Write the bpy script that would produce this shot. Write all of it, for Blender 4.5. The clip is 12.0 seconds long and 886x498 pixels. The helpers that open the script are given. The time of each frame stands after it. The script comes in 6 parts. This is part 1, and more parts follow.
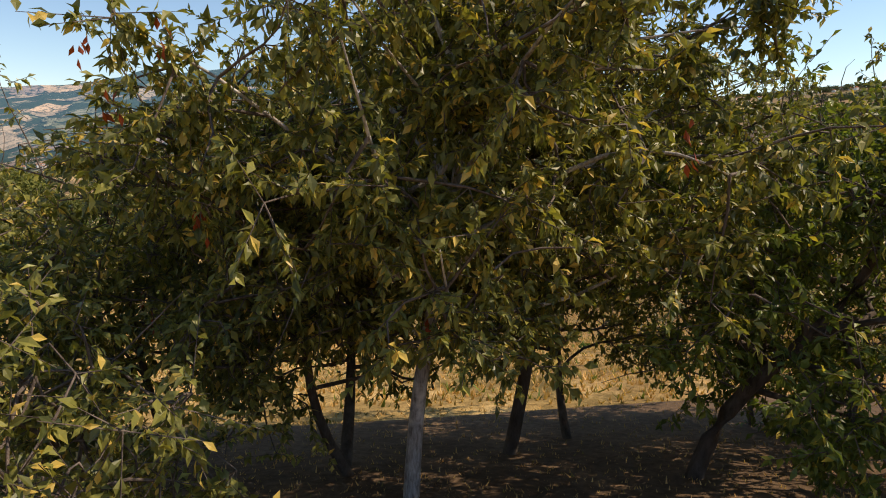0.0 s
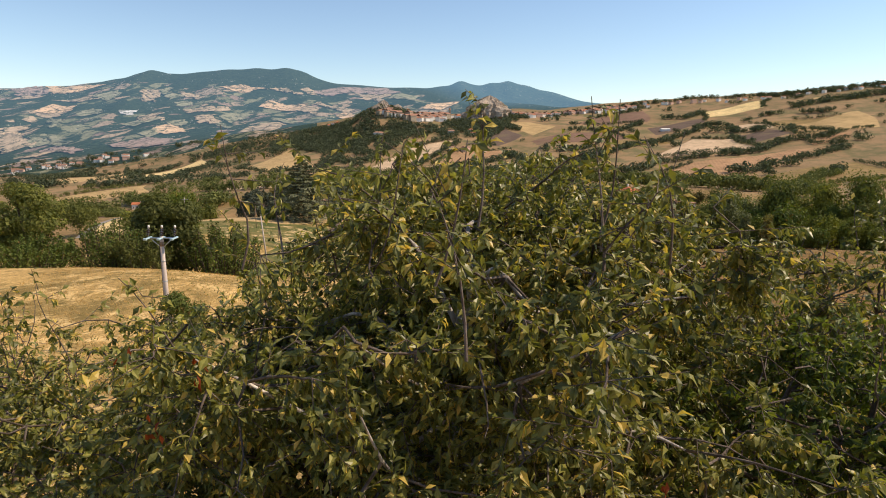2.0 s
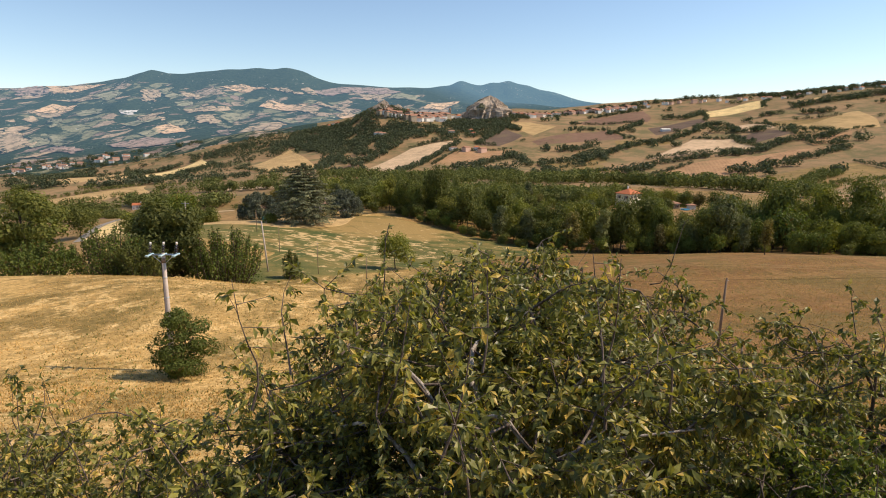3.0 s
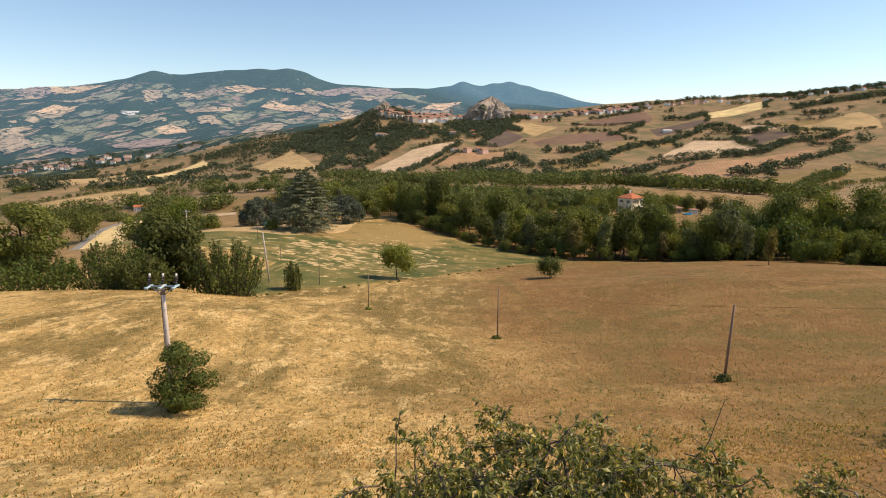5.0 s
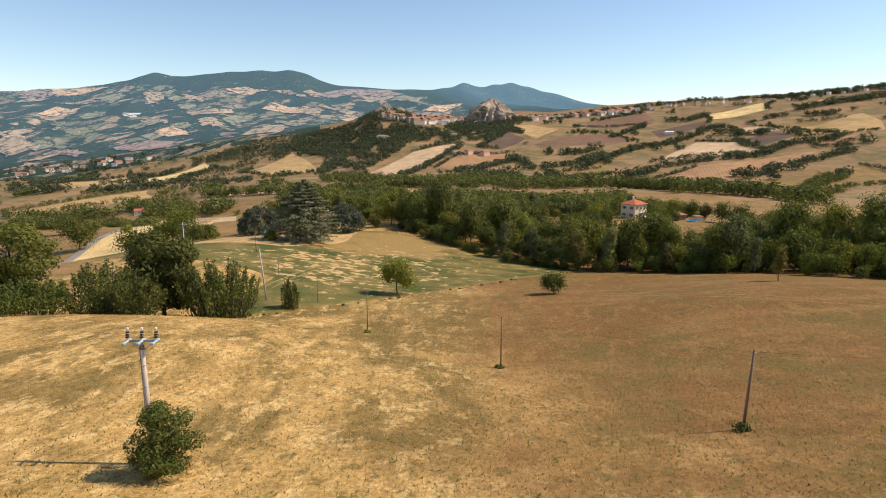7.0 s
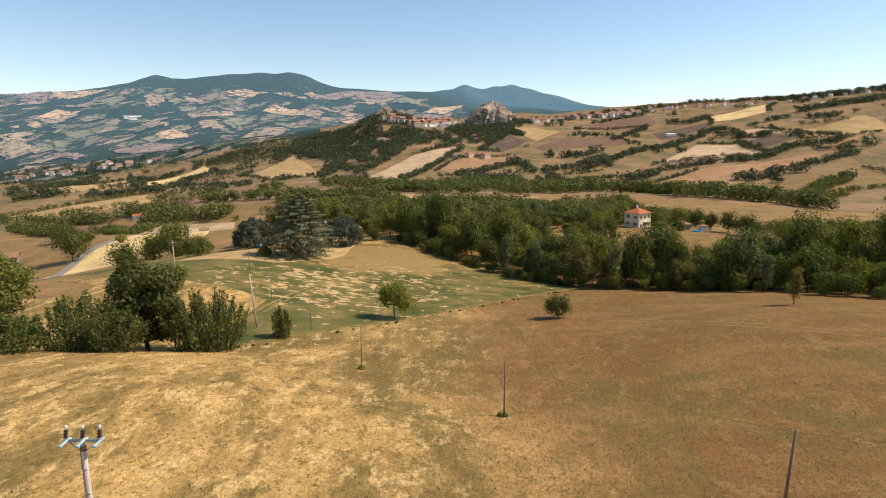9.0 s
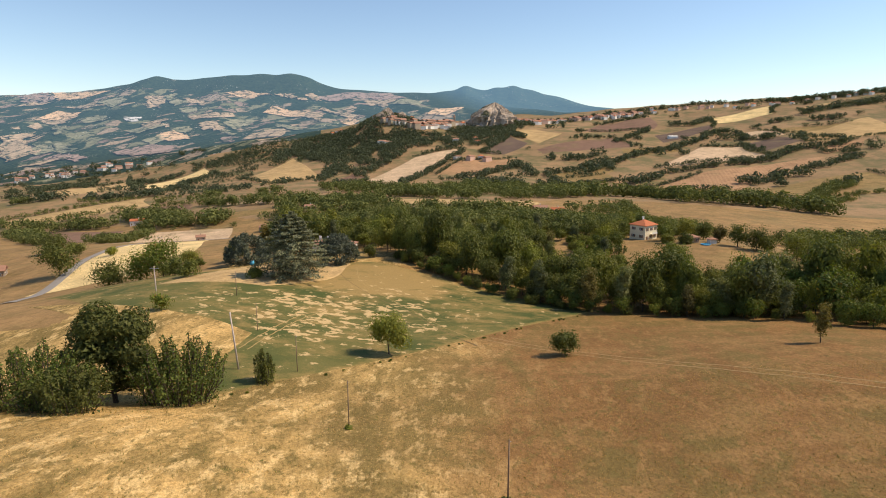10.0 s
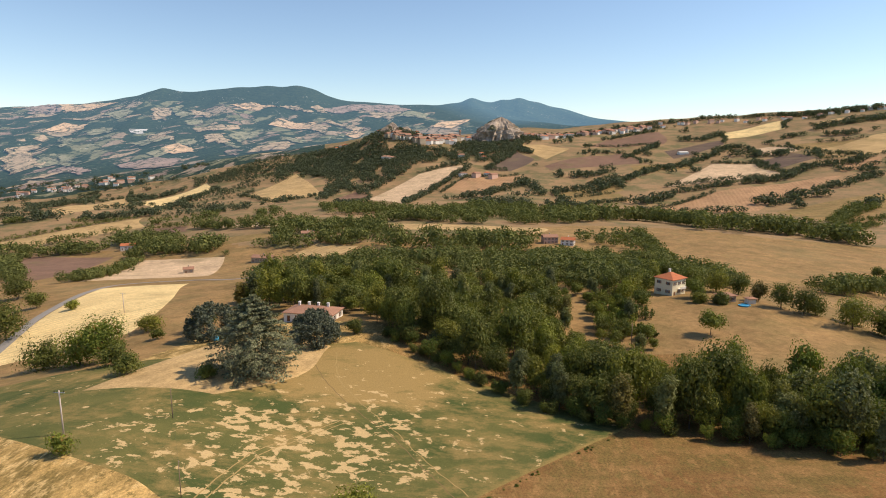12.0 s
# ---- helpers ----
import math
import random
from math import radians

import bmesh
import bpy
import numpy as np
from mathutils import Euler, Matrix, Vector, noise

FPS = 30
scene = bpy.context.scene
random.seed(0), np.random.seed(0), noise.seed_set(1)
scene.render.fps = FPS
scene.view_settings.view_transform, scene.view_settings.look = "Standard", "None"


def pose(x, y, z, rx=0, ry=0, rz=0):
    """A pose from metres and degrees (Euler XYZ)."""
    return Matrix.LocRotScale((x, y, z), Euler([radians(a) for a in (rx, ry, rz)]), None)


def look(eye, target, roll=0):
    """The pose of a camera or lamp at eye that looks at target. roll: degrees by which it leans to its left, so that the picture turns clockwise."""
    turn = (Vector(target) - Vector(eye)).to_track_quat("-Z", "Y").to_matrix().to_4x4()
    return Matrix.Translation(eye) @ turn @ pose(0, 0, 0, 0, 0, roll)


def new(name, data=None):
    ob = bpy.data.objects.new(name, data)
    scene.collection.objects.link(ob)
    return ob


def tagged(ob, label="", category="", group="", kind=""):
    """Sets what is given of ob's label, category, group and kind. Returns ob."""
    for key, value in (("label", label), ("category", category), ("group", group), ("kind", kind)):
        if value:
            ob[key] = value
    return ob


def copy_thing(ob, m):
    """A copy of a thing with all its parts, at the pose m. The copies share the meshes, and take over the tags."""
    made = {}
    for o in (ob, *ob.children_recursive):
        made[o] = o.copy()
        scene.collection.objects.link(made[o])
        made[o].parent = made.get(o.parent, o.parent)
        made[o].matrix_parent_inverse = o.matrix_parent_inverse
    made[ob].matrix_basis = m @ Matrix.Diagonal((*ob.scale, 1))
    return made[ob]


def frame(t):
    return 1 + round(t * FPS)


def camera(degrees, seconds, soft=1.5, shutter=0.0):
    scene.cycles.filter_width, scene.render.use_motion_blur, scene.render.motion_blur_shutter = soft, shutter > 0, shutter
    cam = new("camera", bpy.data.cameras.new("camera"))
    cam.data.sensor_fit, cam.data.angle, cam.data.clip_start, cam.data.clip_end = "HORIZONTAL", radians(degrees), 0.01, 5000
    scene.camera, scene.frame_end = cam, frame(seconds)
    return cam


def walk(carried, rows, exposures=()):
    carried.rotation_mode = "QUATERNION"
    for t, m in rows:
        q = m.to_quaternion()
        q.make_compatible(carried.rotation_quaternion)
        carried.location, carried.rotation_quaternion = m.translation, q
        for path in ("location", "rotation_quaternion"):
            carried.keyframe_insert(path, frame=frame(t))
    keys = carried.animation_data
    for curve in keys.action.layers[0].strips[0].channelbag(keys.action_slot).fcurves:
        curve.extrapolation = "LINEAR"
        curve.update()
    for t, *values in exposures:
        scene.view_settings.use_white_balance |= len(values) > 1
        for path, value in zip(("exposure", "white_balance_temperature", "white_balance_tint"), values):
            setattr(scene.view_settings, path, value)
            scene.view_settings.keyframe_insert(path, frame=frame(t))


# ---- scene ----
cam = camera(73.7, 12.0, soft=1.0)

PATH = [
    (0, (-0.56, 6.94, 7.29), (-0.63, 8.90, 6.91), 0.3),
    (0.5, (-0.56, 6.94, 7.73), (-0.635, 8.90, 7.35), 0.3),
    (1, (-0.537, 6.934, 8.292), (-0.614, 8.896, 7.914), 0.4),
    (1.5, (-0.556, 6.941, 8.864), (-0.637, 8.903, 8.483), 0.3),
    (2, (-0.581, 6.912, 9.506), (-0.663, 8.873, 9.125), 0.2),
    (2.5, (-0.608, 6.925, 10.131), (-0.69, 8.887, 9.75), 0.3),
    (3, (-0.63, 7.022, 10.71), (-0.713, 8.983, 10.328), 0.2),
    (5, (-0.874, 8.121, 12.737), (-0.961, 10.082, 12.356), 0.2),
    (5.5, (-0.925, 8.859, 13.32), (-1.013, 10.82, 12.94), 0.2),
    (6, (-0.937, 9.627, 13.98), (-1.027, 11.588, 13.602), 0.2),
    (6.5, (-0.973, 10.546, 14.672), (-1.064, 12.508, 14.294), 0.2),
    (7, (-0.983, 11.704, 15.373), (-1.075, 13.666, 14.995), 0.1),
    (9, (-0.988, 18.334, 18.676), (-1.083, 20.296, 18.303), 0.0),
    (9.4, (-0.92, 20.32, 19.45), (-1.016, 22.283, 19.077), 0.0),
    (9.5, (-0.907, 20.90, 19.69), (-1.003, 22.863, 19.317), 0.0),
    (9.6, (-0.89, 22.3, 20.3), (-0.987, 24.263, 19.927), 0.0),
    (10, (-0.826, 28.6, 23.134), (-0.925, 30.562, 22.763), 0.0),
    (10.5, (-0.744, 37.406, 27.298), (-0.848, 39.371, 26.94), 0.0),
    (11, (-0.675, 46.678, 31.302), (-0.783, 48.646, 30.964), 0.0),
    (11.5, (-0.488, 56.579, 34.278), (-0.602, 58.547, 33.941), 0.1),
    (12, (-0.333, 65.832, 37.098), (-0.452, 67.8, 36.76), 0.1),
]
EXPOSURE = 0.10
walk(cam, [(t, look(eye, target, roll)) for t, eye, target, roll in PATH], exposures=[(0, EXPOSURE), (12, EXPOSURE)])

# world and sun
SUN_AZ, SUN_EL = radians(82), radians(48)
world = bpy.data.worlds.new("sky")
scene.world = world
world.use_nodes = True
wn = world.node_tree
sky = wn.nodes.new("ShaderNodeTexSky")
sky.sky_type, sky.sun_disc = "NISHITA", False
sky.sun_elevation, sky.sun_rotation = SUN_EL, SUN_AZ
sky.air_density, sky.dust_density, sky.ozone_density = 0.92, 0.1, 1.0
wn.nodes["Background"].inputs["Strength"].default_value = 0.14
wn.links.new(sky.outputs[0], wn.nodes["Background"].inputs["Color"])
sun_dir = Vector((math.sin(SUN_AZ) * math.cos(SUN_EL), math.cos(SUN_AZ) * math.cos(SUN_EL), math.sin(SUN_EL)))
sun = new("sun", bpy.data.lights.new("sun", "SUN"))
sun.data.energy, sun.data.angle, sun.data.color = 4.7, radians(0.53), (1.0, 0.81, 0.61)
sun.matrix_world = look(sun_dir * 100, (0, 0, 0))

# ---- materials ----
class Nodes:
    """A small helper round a node material."""

    def __init__(self, name, rough=0.9, spec=0.2):
        self.mat = bpy.data.materials.new(name)
        self.mat.use_nodes = True
        self.t = self.mat.node_tree
        self.bsdf = self.t.nodes["Principled BSDF"]
        self.bsdf.inputs["Roughness"].default_value = rough
        self.bsdf.inputs["Specular IOR Level"].default_value = spec
        self.pos = self.node("ShaderNodeNewGeometry").outputs["Position"]

    def node(self, kind, **props):
        n = self.t.nodes.new(kind)
        for k, v in props.items():
            if k in n.inputs:
                n.inputs[k].default_value = v
        return n

    def link(self, a, b):
        self.t.links.new(a, b)

    def scaled(self, sx, sy, sz, turn=0.0, vec=None):
        m = self.node("ShaderNodeMapping")
        m.inputs["Scale"].default_value = (sx, sy, sz)
        m.inputs["Rotation"].default_value = (0, 0, turn)
        self.link(vec or self.pos, m.inputs["Vector"])
        return m.outputs[0]

    def noise(self, scale, detail=4.0, rough=0.55, vec=None, distort=0.0):
        n = self.node("ShaderNodeTexNoise", Scale=scale, Detail=detail, Roughness=rough, Distortion=distort)
        self.link(vec or self.pos, n.inputs["Vector"])
        return n.outputs["Fac"]

    def ramp(self, fac, *stops, mode="LINEAR"):
        r = self.t.nodes.new("ShaderNodeValToRGB")
        r.color_ramp.interpolation = mode
        e = r.color_ramp.elements
        while len(e) < len(stops):
            e.new(0.5)
        for el, (p, c) in zip(e, stops):
            el.position = p
            el.color = (*c, 1) if not isinstance(c, (int, float)) else (c, c, c, 1)
        self.link(fac, r.inputs[0])
        return r.outputs[0]

    def mix(self, fac, a, b, mode="MIX"):
        m = self.t.nodes.new("ShaderNodeMix")
        m.data_type, m.blend_type = "RGBA", mode
        for sock, v in ((m.inputs[0], fac), (m.inputs[6], a), (m.inputs[7], b)):
            if isinstance(v, (int, float)):
                sock.default_value = v
            elif isinstance(v, tuple):
                sock.default_value = (*v, 1)
            else:
                self.link(v, sock)
        return m.outputs[2]

    def math(self, op, a, b=0.0):
        m = self.t.nodes.new("ShaderNodeMath")
        m.operation = op
        for sock, v in ((m.inputs[0], a), (m.inputs[1], b)):
            if isinstance(v, (int, float)):
                sock.default_value = v
            else:
                self.link(v, sock)
        return m.outputs[0]

    def bump(self, height, strength, dist):
        b = self.node("ShaderNodeBump", Strength=strength, Distance=dist)
        self.link(height, b.inputs["Height"])
        self.link(b.outputs[0], self.bsdf.inputs["Normal"])

    def colour(self, c):
        if isinstance(c, tuple):
            self.bsdf.inputs["Base Color"].default_value = (*c, 1)
        else:
            self.link(c, self.bsdf.inputs["Base Color"])
        return self.mat


def soil(name, a, b, c, big=0.02, mid=0.25, fine=3.0, rows=None, relief=0.06):
    """Field: three colours over two noises, with optional drill rows (spacing in m, angle)."""
    n = Nodes(name, 0.95, 0.1)
    col = n.mix(n.ramp(n.noise(big, 5), (0.35, 0.0), (0.65, 1.0)), a, b)
    col = n.mix(n.ramp(n.noise(mid, 6, 0.65), (0.42, 0.0), (0.75, 1.0)), col, c)
    col = n.mix(0.7, col, n.ramp(n.noise(mid * 4.5, 7, 0.75, distort=0.4), (0.34, 0.62), (0.5, 0.97), (0.7, 1.32)), "MULTIPLY")
    col = n.mix(0.75, col, n.ramp(n.noise(0.035, 7, 0.72, distort=0.6), (0.32, 0.66), (0.5, 1.0), (0.68, 1.22)), "MULTIPLY")
    col = n.mix(n.ramp(n.noise(0.013, 6, 0.7), (0.54, 0.0), (0.70, 0.5)), col, (0.22, 0.185, 0.08))
    grain = n.noise(fine, 6, 0.7)
    col = n.mix(0.55, col, n.ramp(grain, (0.25, 0.45), (0.75, 1.35)), "MULTIPLY")
    if rows:
        w = n.node("ShaderNodeTexWave", Scale=0.314 / rows[0], Distortion=1.5, Detail=2.0)
        w.inputs["Detail Scale"].default_value = 0.4
        n.link(n.scaled(1, 1, 1, rows[1]), w.inputs["Vector"])
        col = n.mix(0.22, col, n.ramp(w.outputs["Fac"], (0.1, 0.65), (0.9, 1.2)), "MULTIPLY")
    n.bump(grain, 0.5, relief)
    return n.colour(col)


def near_grass():
    n = Nodes("dry_meadow", 0.95, 0.1)
    sep = n.node("ShaderNodeSeparateXYZ")
    n.link(n.pos, sep.inputs[0])
    # straw on the steep side, redder seeded grass on the flat side
    side = n.math("ADD", n.math("MULTIPLY", sep.outputs[0], 0.022), n.math("MULTIPLY", sep.outputs[1], 0.0035))
    side = n.math("ADD", side, n.math("MULTIPLY", n.math("SUBTRACT", n.noise(0.035, 4, 0.6), 0.5), 1.6))
    side = n.ramp(side, (-0.0, 0.0), (0.55, 1.0))
    straw = n.mix(n.ramp(n.noise(0.12, 6, 0.65), (0.35, 0.0), (0.7, 1.0)), (0.61, 0.40, 0.15), (0.42, 0.275, 0.095))
    red = n.mix(n.ramp(n.noise(0.07, 6, 0.65), (0.35, 0.0), (0.7, 1.0)), (0.25, 0.132, 0.048), (0.185, 0.104, 0.038))
    col = n.mix(side, straw, red)
    # olive regrowth, pale mown patches and darker weedy ones, all drawn out down the slope
    down = n.scaled(1, 0.42, 1, -0.12)
    across = n.scaled(0.3, 1, 1, -0.35)
    col = n.mix(n.ramp(n.noise(0.075, 6, 0.7, vec=down, distort=0.5), (0.44, 0.0), (0.58, 0.85)), col, (0.175, 0.128, 0.042))
    col = n.mix(n.math("MULTIPLY", side, n.ramp(n.noise(0.16, 5, 0.6, vec=across), (0.47, 0.0), (0.66, 0.75))), col, (0.31, 0.18, 0.07))
    col = n.mix(n.ramp(n.noise(0.45, 6, 0.72, vec=down), (0.52, 0.0), (0.60, 0.75)), col, n.mix(side, (0.70, 0.49, 0.21), (0.31, 0.182, 0.07)))
    col = n.mix(n.ramp(n.noise(0.7, 6, 0.74, vec=n.scaled(1, 0.6, 1, 0.3)), (0.54, 0.0), (0.61, 0.7)), col, (0.165, 0.125, 0.04))
    col = n.mix(n.ramp(n.noise(0.23, 5, 0.75), (0.64, 0.0), (0.70, 0.7)), col, (0.13, 0.125, 0.03))
    mott = n.noise(2.3, 5, 0.7, vec=n.scaled(1, 0.7, 1, -0.1))
    col = n.mix(0.8, col, n.ramp(mott, (0.36, 0.62), (0.5, 0.97), (0.64, 1.28)), "MULTIPLY")
    grain = n.noise(8.0, 8, 0.78, vec=n.scaled(1, 0.5, 1))
    col = n.mix(0.75, col, n.ramp(grain, (0.32, 0.5), (0.70, 1.45)), "MULTIPLY")
    n.bump(grain, 0.5, 0.08)
    return n.colour(col)


def green_mix():
    """Green ley with dry straw-coloured patches lying across the slope."""
    n = Nodes("green_ley", 0.95, 0.1)
    green = n.mix(n.ramp(n.noise(0.05, 6, 0.6), (0.38, 0.0), (0.62, 1.0)), (0.078, 0.099, 0.030), (0.160, 0.148, 0.048))
    sep = n.node("ShaderNodeSeparateXYZ")
    n.link(n.pos, sep.inputs[0])

    def dome(x, y, wide, deep):
        dx, dy = n.math("DIVIDE", n.math("SUBTRACT", sep.outputs[0], x), wide), n.math("DIVIDE", n.math("SUBTRACT", sep.outputs[1], y), deep)
        return n.math("MAXIMUM", n.math("SUBTRACT", 1.0, n.math("ADD", n.math("MULTIPLY", dx, dx), n.math("MULTIPLY", dy, dy))), 0.0)

    # dry tan ground on the crown and the eastern shoulder
    dry = n.noise(0.10, 9, 0.74, vec=n.scaled(0.85, 1.25, 1, 0.15), distort=0.2)
    dry = n.math("ADD", dry, n.math("MULTIPLY", dome(-32.0, 212.0, 34.0, 24.0), 0.26))
    dry = n.math("ADD", dry, n.math("MULTIPLY", dome(8.0, 184.0, 28.0, 16.0), 0.05))
    dry = n.math("ADD", dry, n.math("MULTIPLY", dome(-84.0, 200.0, 34.0, 8.0), 0.12))
    col = n.mix(n.ramp(dry, (0.48, 0.0), (0.68, 0.92)), green, (0.36, 0.245, 0.092))
    # pale bare scrapes, thickest in the middle of the field
    pale = n.noise(0.33, 7, 0.66, vec=n.scaled(0.85, 1.1, 1, 0.06), distort=0.25)
    pale = n.math("ADD", pale, n.math("MULTIPLY", dome(-36.0, 168.0, 44.0, 30.0), 0.10))
    pale = n.math("ADD", pale, n.math("MULTIPLY", dome(-20.0, 190.0, 40.0, 26.0), 0.04))
    col = n.mix(n.ramp(pale, (0.625, 0.0), (0.65, 0.92)), col, (0.60, 0.43, 0.205))
    inner = n.node("ShaderNodeAttribute")
    inner.attribute_name = "inner"
    edge = n.math("ADD", inner.outputs["Fac"], n.math("MULTIPLY", n.math("SUBTRACT", n.noise(0.22, 6, 0.7), 0.5), 1.6))
    col = n.mix(n.ramp(edge, (0.1, 0.9), (0.5, 0.0)), col, (0.30, 0.215, 0.075))
    grain = n.noise(4.0, 7, 0.75)
    col = n.mix(0.6, col, n.ramp(grain, (0.3, 0.5), (0.72, 1.35)), "MULTIPLY")
    n.bump(grain, 0.7, 0.1)
    return n.colour(col)


def country():
    """Rough land between the tilled fields."""
    n = Nodes("rough_pasture", 0.95, 0.1)
    col = n.mix(n.ramp(n.noise(0.006, 5, 0.6), (0.4, 0.0), (0.6, 1.0)), (0.26, 0.175, 0.088), (0.335, 0.22, 0.115))
    col = n.mix(n.ramp(n.noise(0.016, 6, 0.72), (0.47, 0.0), (0.60, 0.9)), col, (0.145, 0.135, 0.06))
    col = n.mix(n.ramp(n.noise(0.22, 5, 0.7), (0.54, 0.0), (0.75, 0.6)), col, (0.10, 0.10, 0.035))
    n.bump(n.noise(0.8, 6, 0.7), 0.6, 0.4)
    return n.colour(col)


def haze_emission(n):
    """Blue haze put into the emission of the far ranges, bluest on the eastern one."""
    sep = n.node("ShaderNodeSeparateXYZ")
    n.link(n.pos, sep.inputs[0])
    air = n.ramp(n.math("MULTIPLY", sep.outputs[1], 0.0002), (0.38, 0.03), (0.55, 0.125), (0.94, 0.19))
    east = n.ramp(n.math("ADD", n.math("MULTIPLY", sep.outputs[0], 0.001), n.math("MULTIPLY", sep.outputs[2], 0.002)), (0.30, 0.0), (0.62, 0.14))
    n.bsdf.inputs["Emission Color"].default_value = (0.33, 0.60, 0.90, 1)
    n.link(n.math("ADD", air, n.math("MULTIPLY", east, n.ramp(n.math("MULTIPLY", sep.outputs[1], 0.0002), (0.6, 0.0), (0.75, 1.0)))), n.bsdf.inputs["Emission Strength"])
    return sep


def massif():
    """Far hills: dark woods in broad belts, with hedged small fields between them."""
    n = Nodes("far_hills", 1.0, 0.0)
    # the hills emit a blue haze, stronger with distance
    sep = haze_emission(n)
    warp = n.node("ShaderNodeTexNoise", Scale=0.009, Detail=5.0)
    n.link(n.pos, warp.inputs["Vector"])
    moved = n.mix(1.0, n.pos, n.mix(1.0, warp.outputs["Color"], (150.0, 170.0, 0.0), "MULTIPLY"), "ADD")
    plan = n.scaled(1.0, 0.6, 0.0, 0.2, vec=moved)
    vor = n.node("ShaderNodeTexVoronoi", Scale=0.0125)
    n.link(plan, vor.inputs["Vector"])
    sepc = n.node("ShaderNodeSeparateColor")
    n.link(vor.outputs["Color"], sepc.inputs[0])
    field = n.ramp(sepc.outputs[0], (0.0, (0.33, 0.25, 0.17)), (0.25, (0.17, 0.17, 0.095)), (0.45, (0.42, 0.31, 0.20)), (0.6, (0.22, 0.21, 0.12)), (0.8, (0.28, 0.20, 0.15)), mode="CONSTANT")
    field = n.mix(0.7, field, n.ramp(n.noise(0.014, 7, 0.75), (0.3, 0.5), (0.7, 1.4)), "MULTIPLY")
    edge = n.node("ShaderNodeTexVoronoi", Scale=0.0125)
    edge.feature = "DISTANCE_TO_EDGE"
    n.link(plan, edge.inputs["Vector"])
    hedge = n.math("ADD", edge.outputs["Distance"], n.math("MULTIPLY", n.math("SUBTRACT", n.noise(0.04, 6, 0.75), 0.5), 0.5))
    wood = n.mix(n.ramp(n.noise(0.05, 7, 0.8), (0.38, 0.0), (0.66, 1.0)), (0.014, 0.030, 0.018), (0.060, 0.080, 0.040))
    # broad belts of wood, single wooded plots, the tops and the whole eastern range
    mask = n.math("ADD", n.math("MULTIPLY", n.noise(0.0026, 7, 0.66), 1.15), n.math("MULTIPLY", sepc.outputs[1], 0.26))
    top = n.math("ADD", n.math("MULTIPLY", sep.outputs[2], 0.002), n.math("MULTIPLY", sep.outputs[0], 0.00011))
    high = n.ramp(n.math("ADD", top, n.math("MULTIPLY", n.math("SUBTRACT", n.noise(0.004, 4, 0.6), 0.5), 0.10)), (0.50, 0.0), (0.515, 0.9))
    east = n.ramp(n.math("ADD", n.math("MULTIPLY", sep.outputs[0], 0.001), n.math("MULTIPLY", sep.outputs[2], 0.002)), (0.30, 0.0), (0.46, 0.9))
    mask = n.math("ADD", n.math("ADD", mask, high), n.math("ADD", east, n.math("MULTIPLY", n.noise(0.02, 6, 0.75), 0.24)))
    col = n.mix(n.ramp(mask, (0.755, 0.0), (0.775, 1.0)), field, wood)
    col = n.mix(n.ramp(hedge, (0.04, 0.9), (0.075, 0.0)), col, wood)
    col = n.mix(n.ramp(n.noise(0.06, 4, 0.8), (0.57, 0.0), (0.60, 0.85)), col, wood)
    # white specks of hamlets
    speck = n.math("MULTIPLY", n.ramp(n.noise(0.075, 2, 0.6), (0.66, 0.0), (0.68, 1.0)), n.ramp(n.noise(0.006, 3, 0.6), (0.55, 0.0), (0.6, 0.9)))
    col = n.mix(speck, col, (0.75, 0.70, 0.62))
    n.bump(n.noise(0.02, 7, 0.7), 0.8, 16.0)
    return n.colour(col)


def far_soil(name, a, b):
    """A field on the far hills: mottled, with dark bushes and rills over it."""
    n = Nodes(name, 1.0, 0.0)
    # haze over the field, added as emission from the soil
    haze_emission(n)
    col = n.mix(n.ramp(n.noise(0.011, 6, 0.7), (0.35, 0.0), (0.65, 1.0)), a, b)
    col = n.mix(0.6, col, n.ramp(n.noise(0.05, 6, 0.75), (0.3, 0.6), (0.7, 1.3)), "MULTIPLY")
    col = n.mix(n.ramp(n.noise(0.028, 7, 0.78), (0.55, 0.0), (0.58, 0.9)), col, (0.045, 0.06, 0.032))
    warp = n.node("ShaderNodeTexNoise", Scale=0.012, Detail=4.0)
    n.link(n.pos, warp.inputs["Vector"])
    moved = n.mix(1.0, n.pos, n.mix(1.0, warp.outputs["Color"], (130.0, 150.0, 0.0), "MULTIPLY"), "ADD")
    edge = n.node("ShaderNodeTexVoronoi", Scale=0.0085)
    edge.feature = "DISTANCE_TO_EDGE"
    n.link(n.scaled(1.0, 0.7, 0.0, 0.2, vec=moved), edge.inputs["Vector"])
    hedge = n.math("ADD", edge.outputs["Distance"], n.math("MULTIPLY", n.math("SUBTRACT", n.noise(0.045, 6, 0.75), 0.5), 0.35))
    col = n.mix(n.ramp(hedge, (0.015, 0.9), (0.04, 0.0)), col, (0.045, 0.06, 0.032))
    n.bump(n.noise(0.02, 7, 0.7), 0.8, 12.0)
    return n.colour(col)


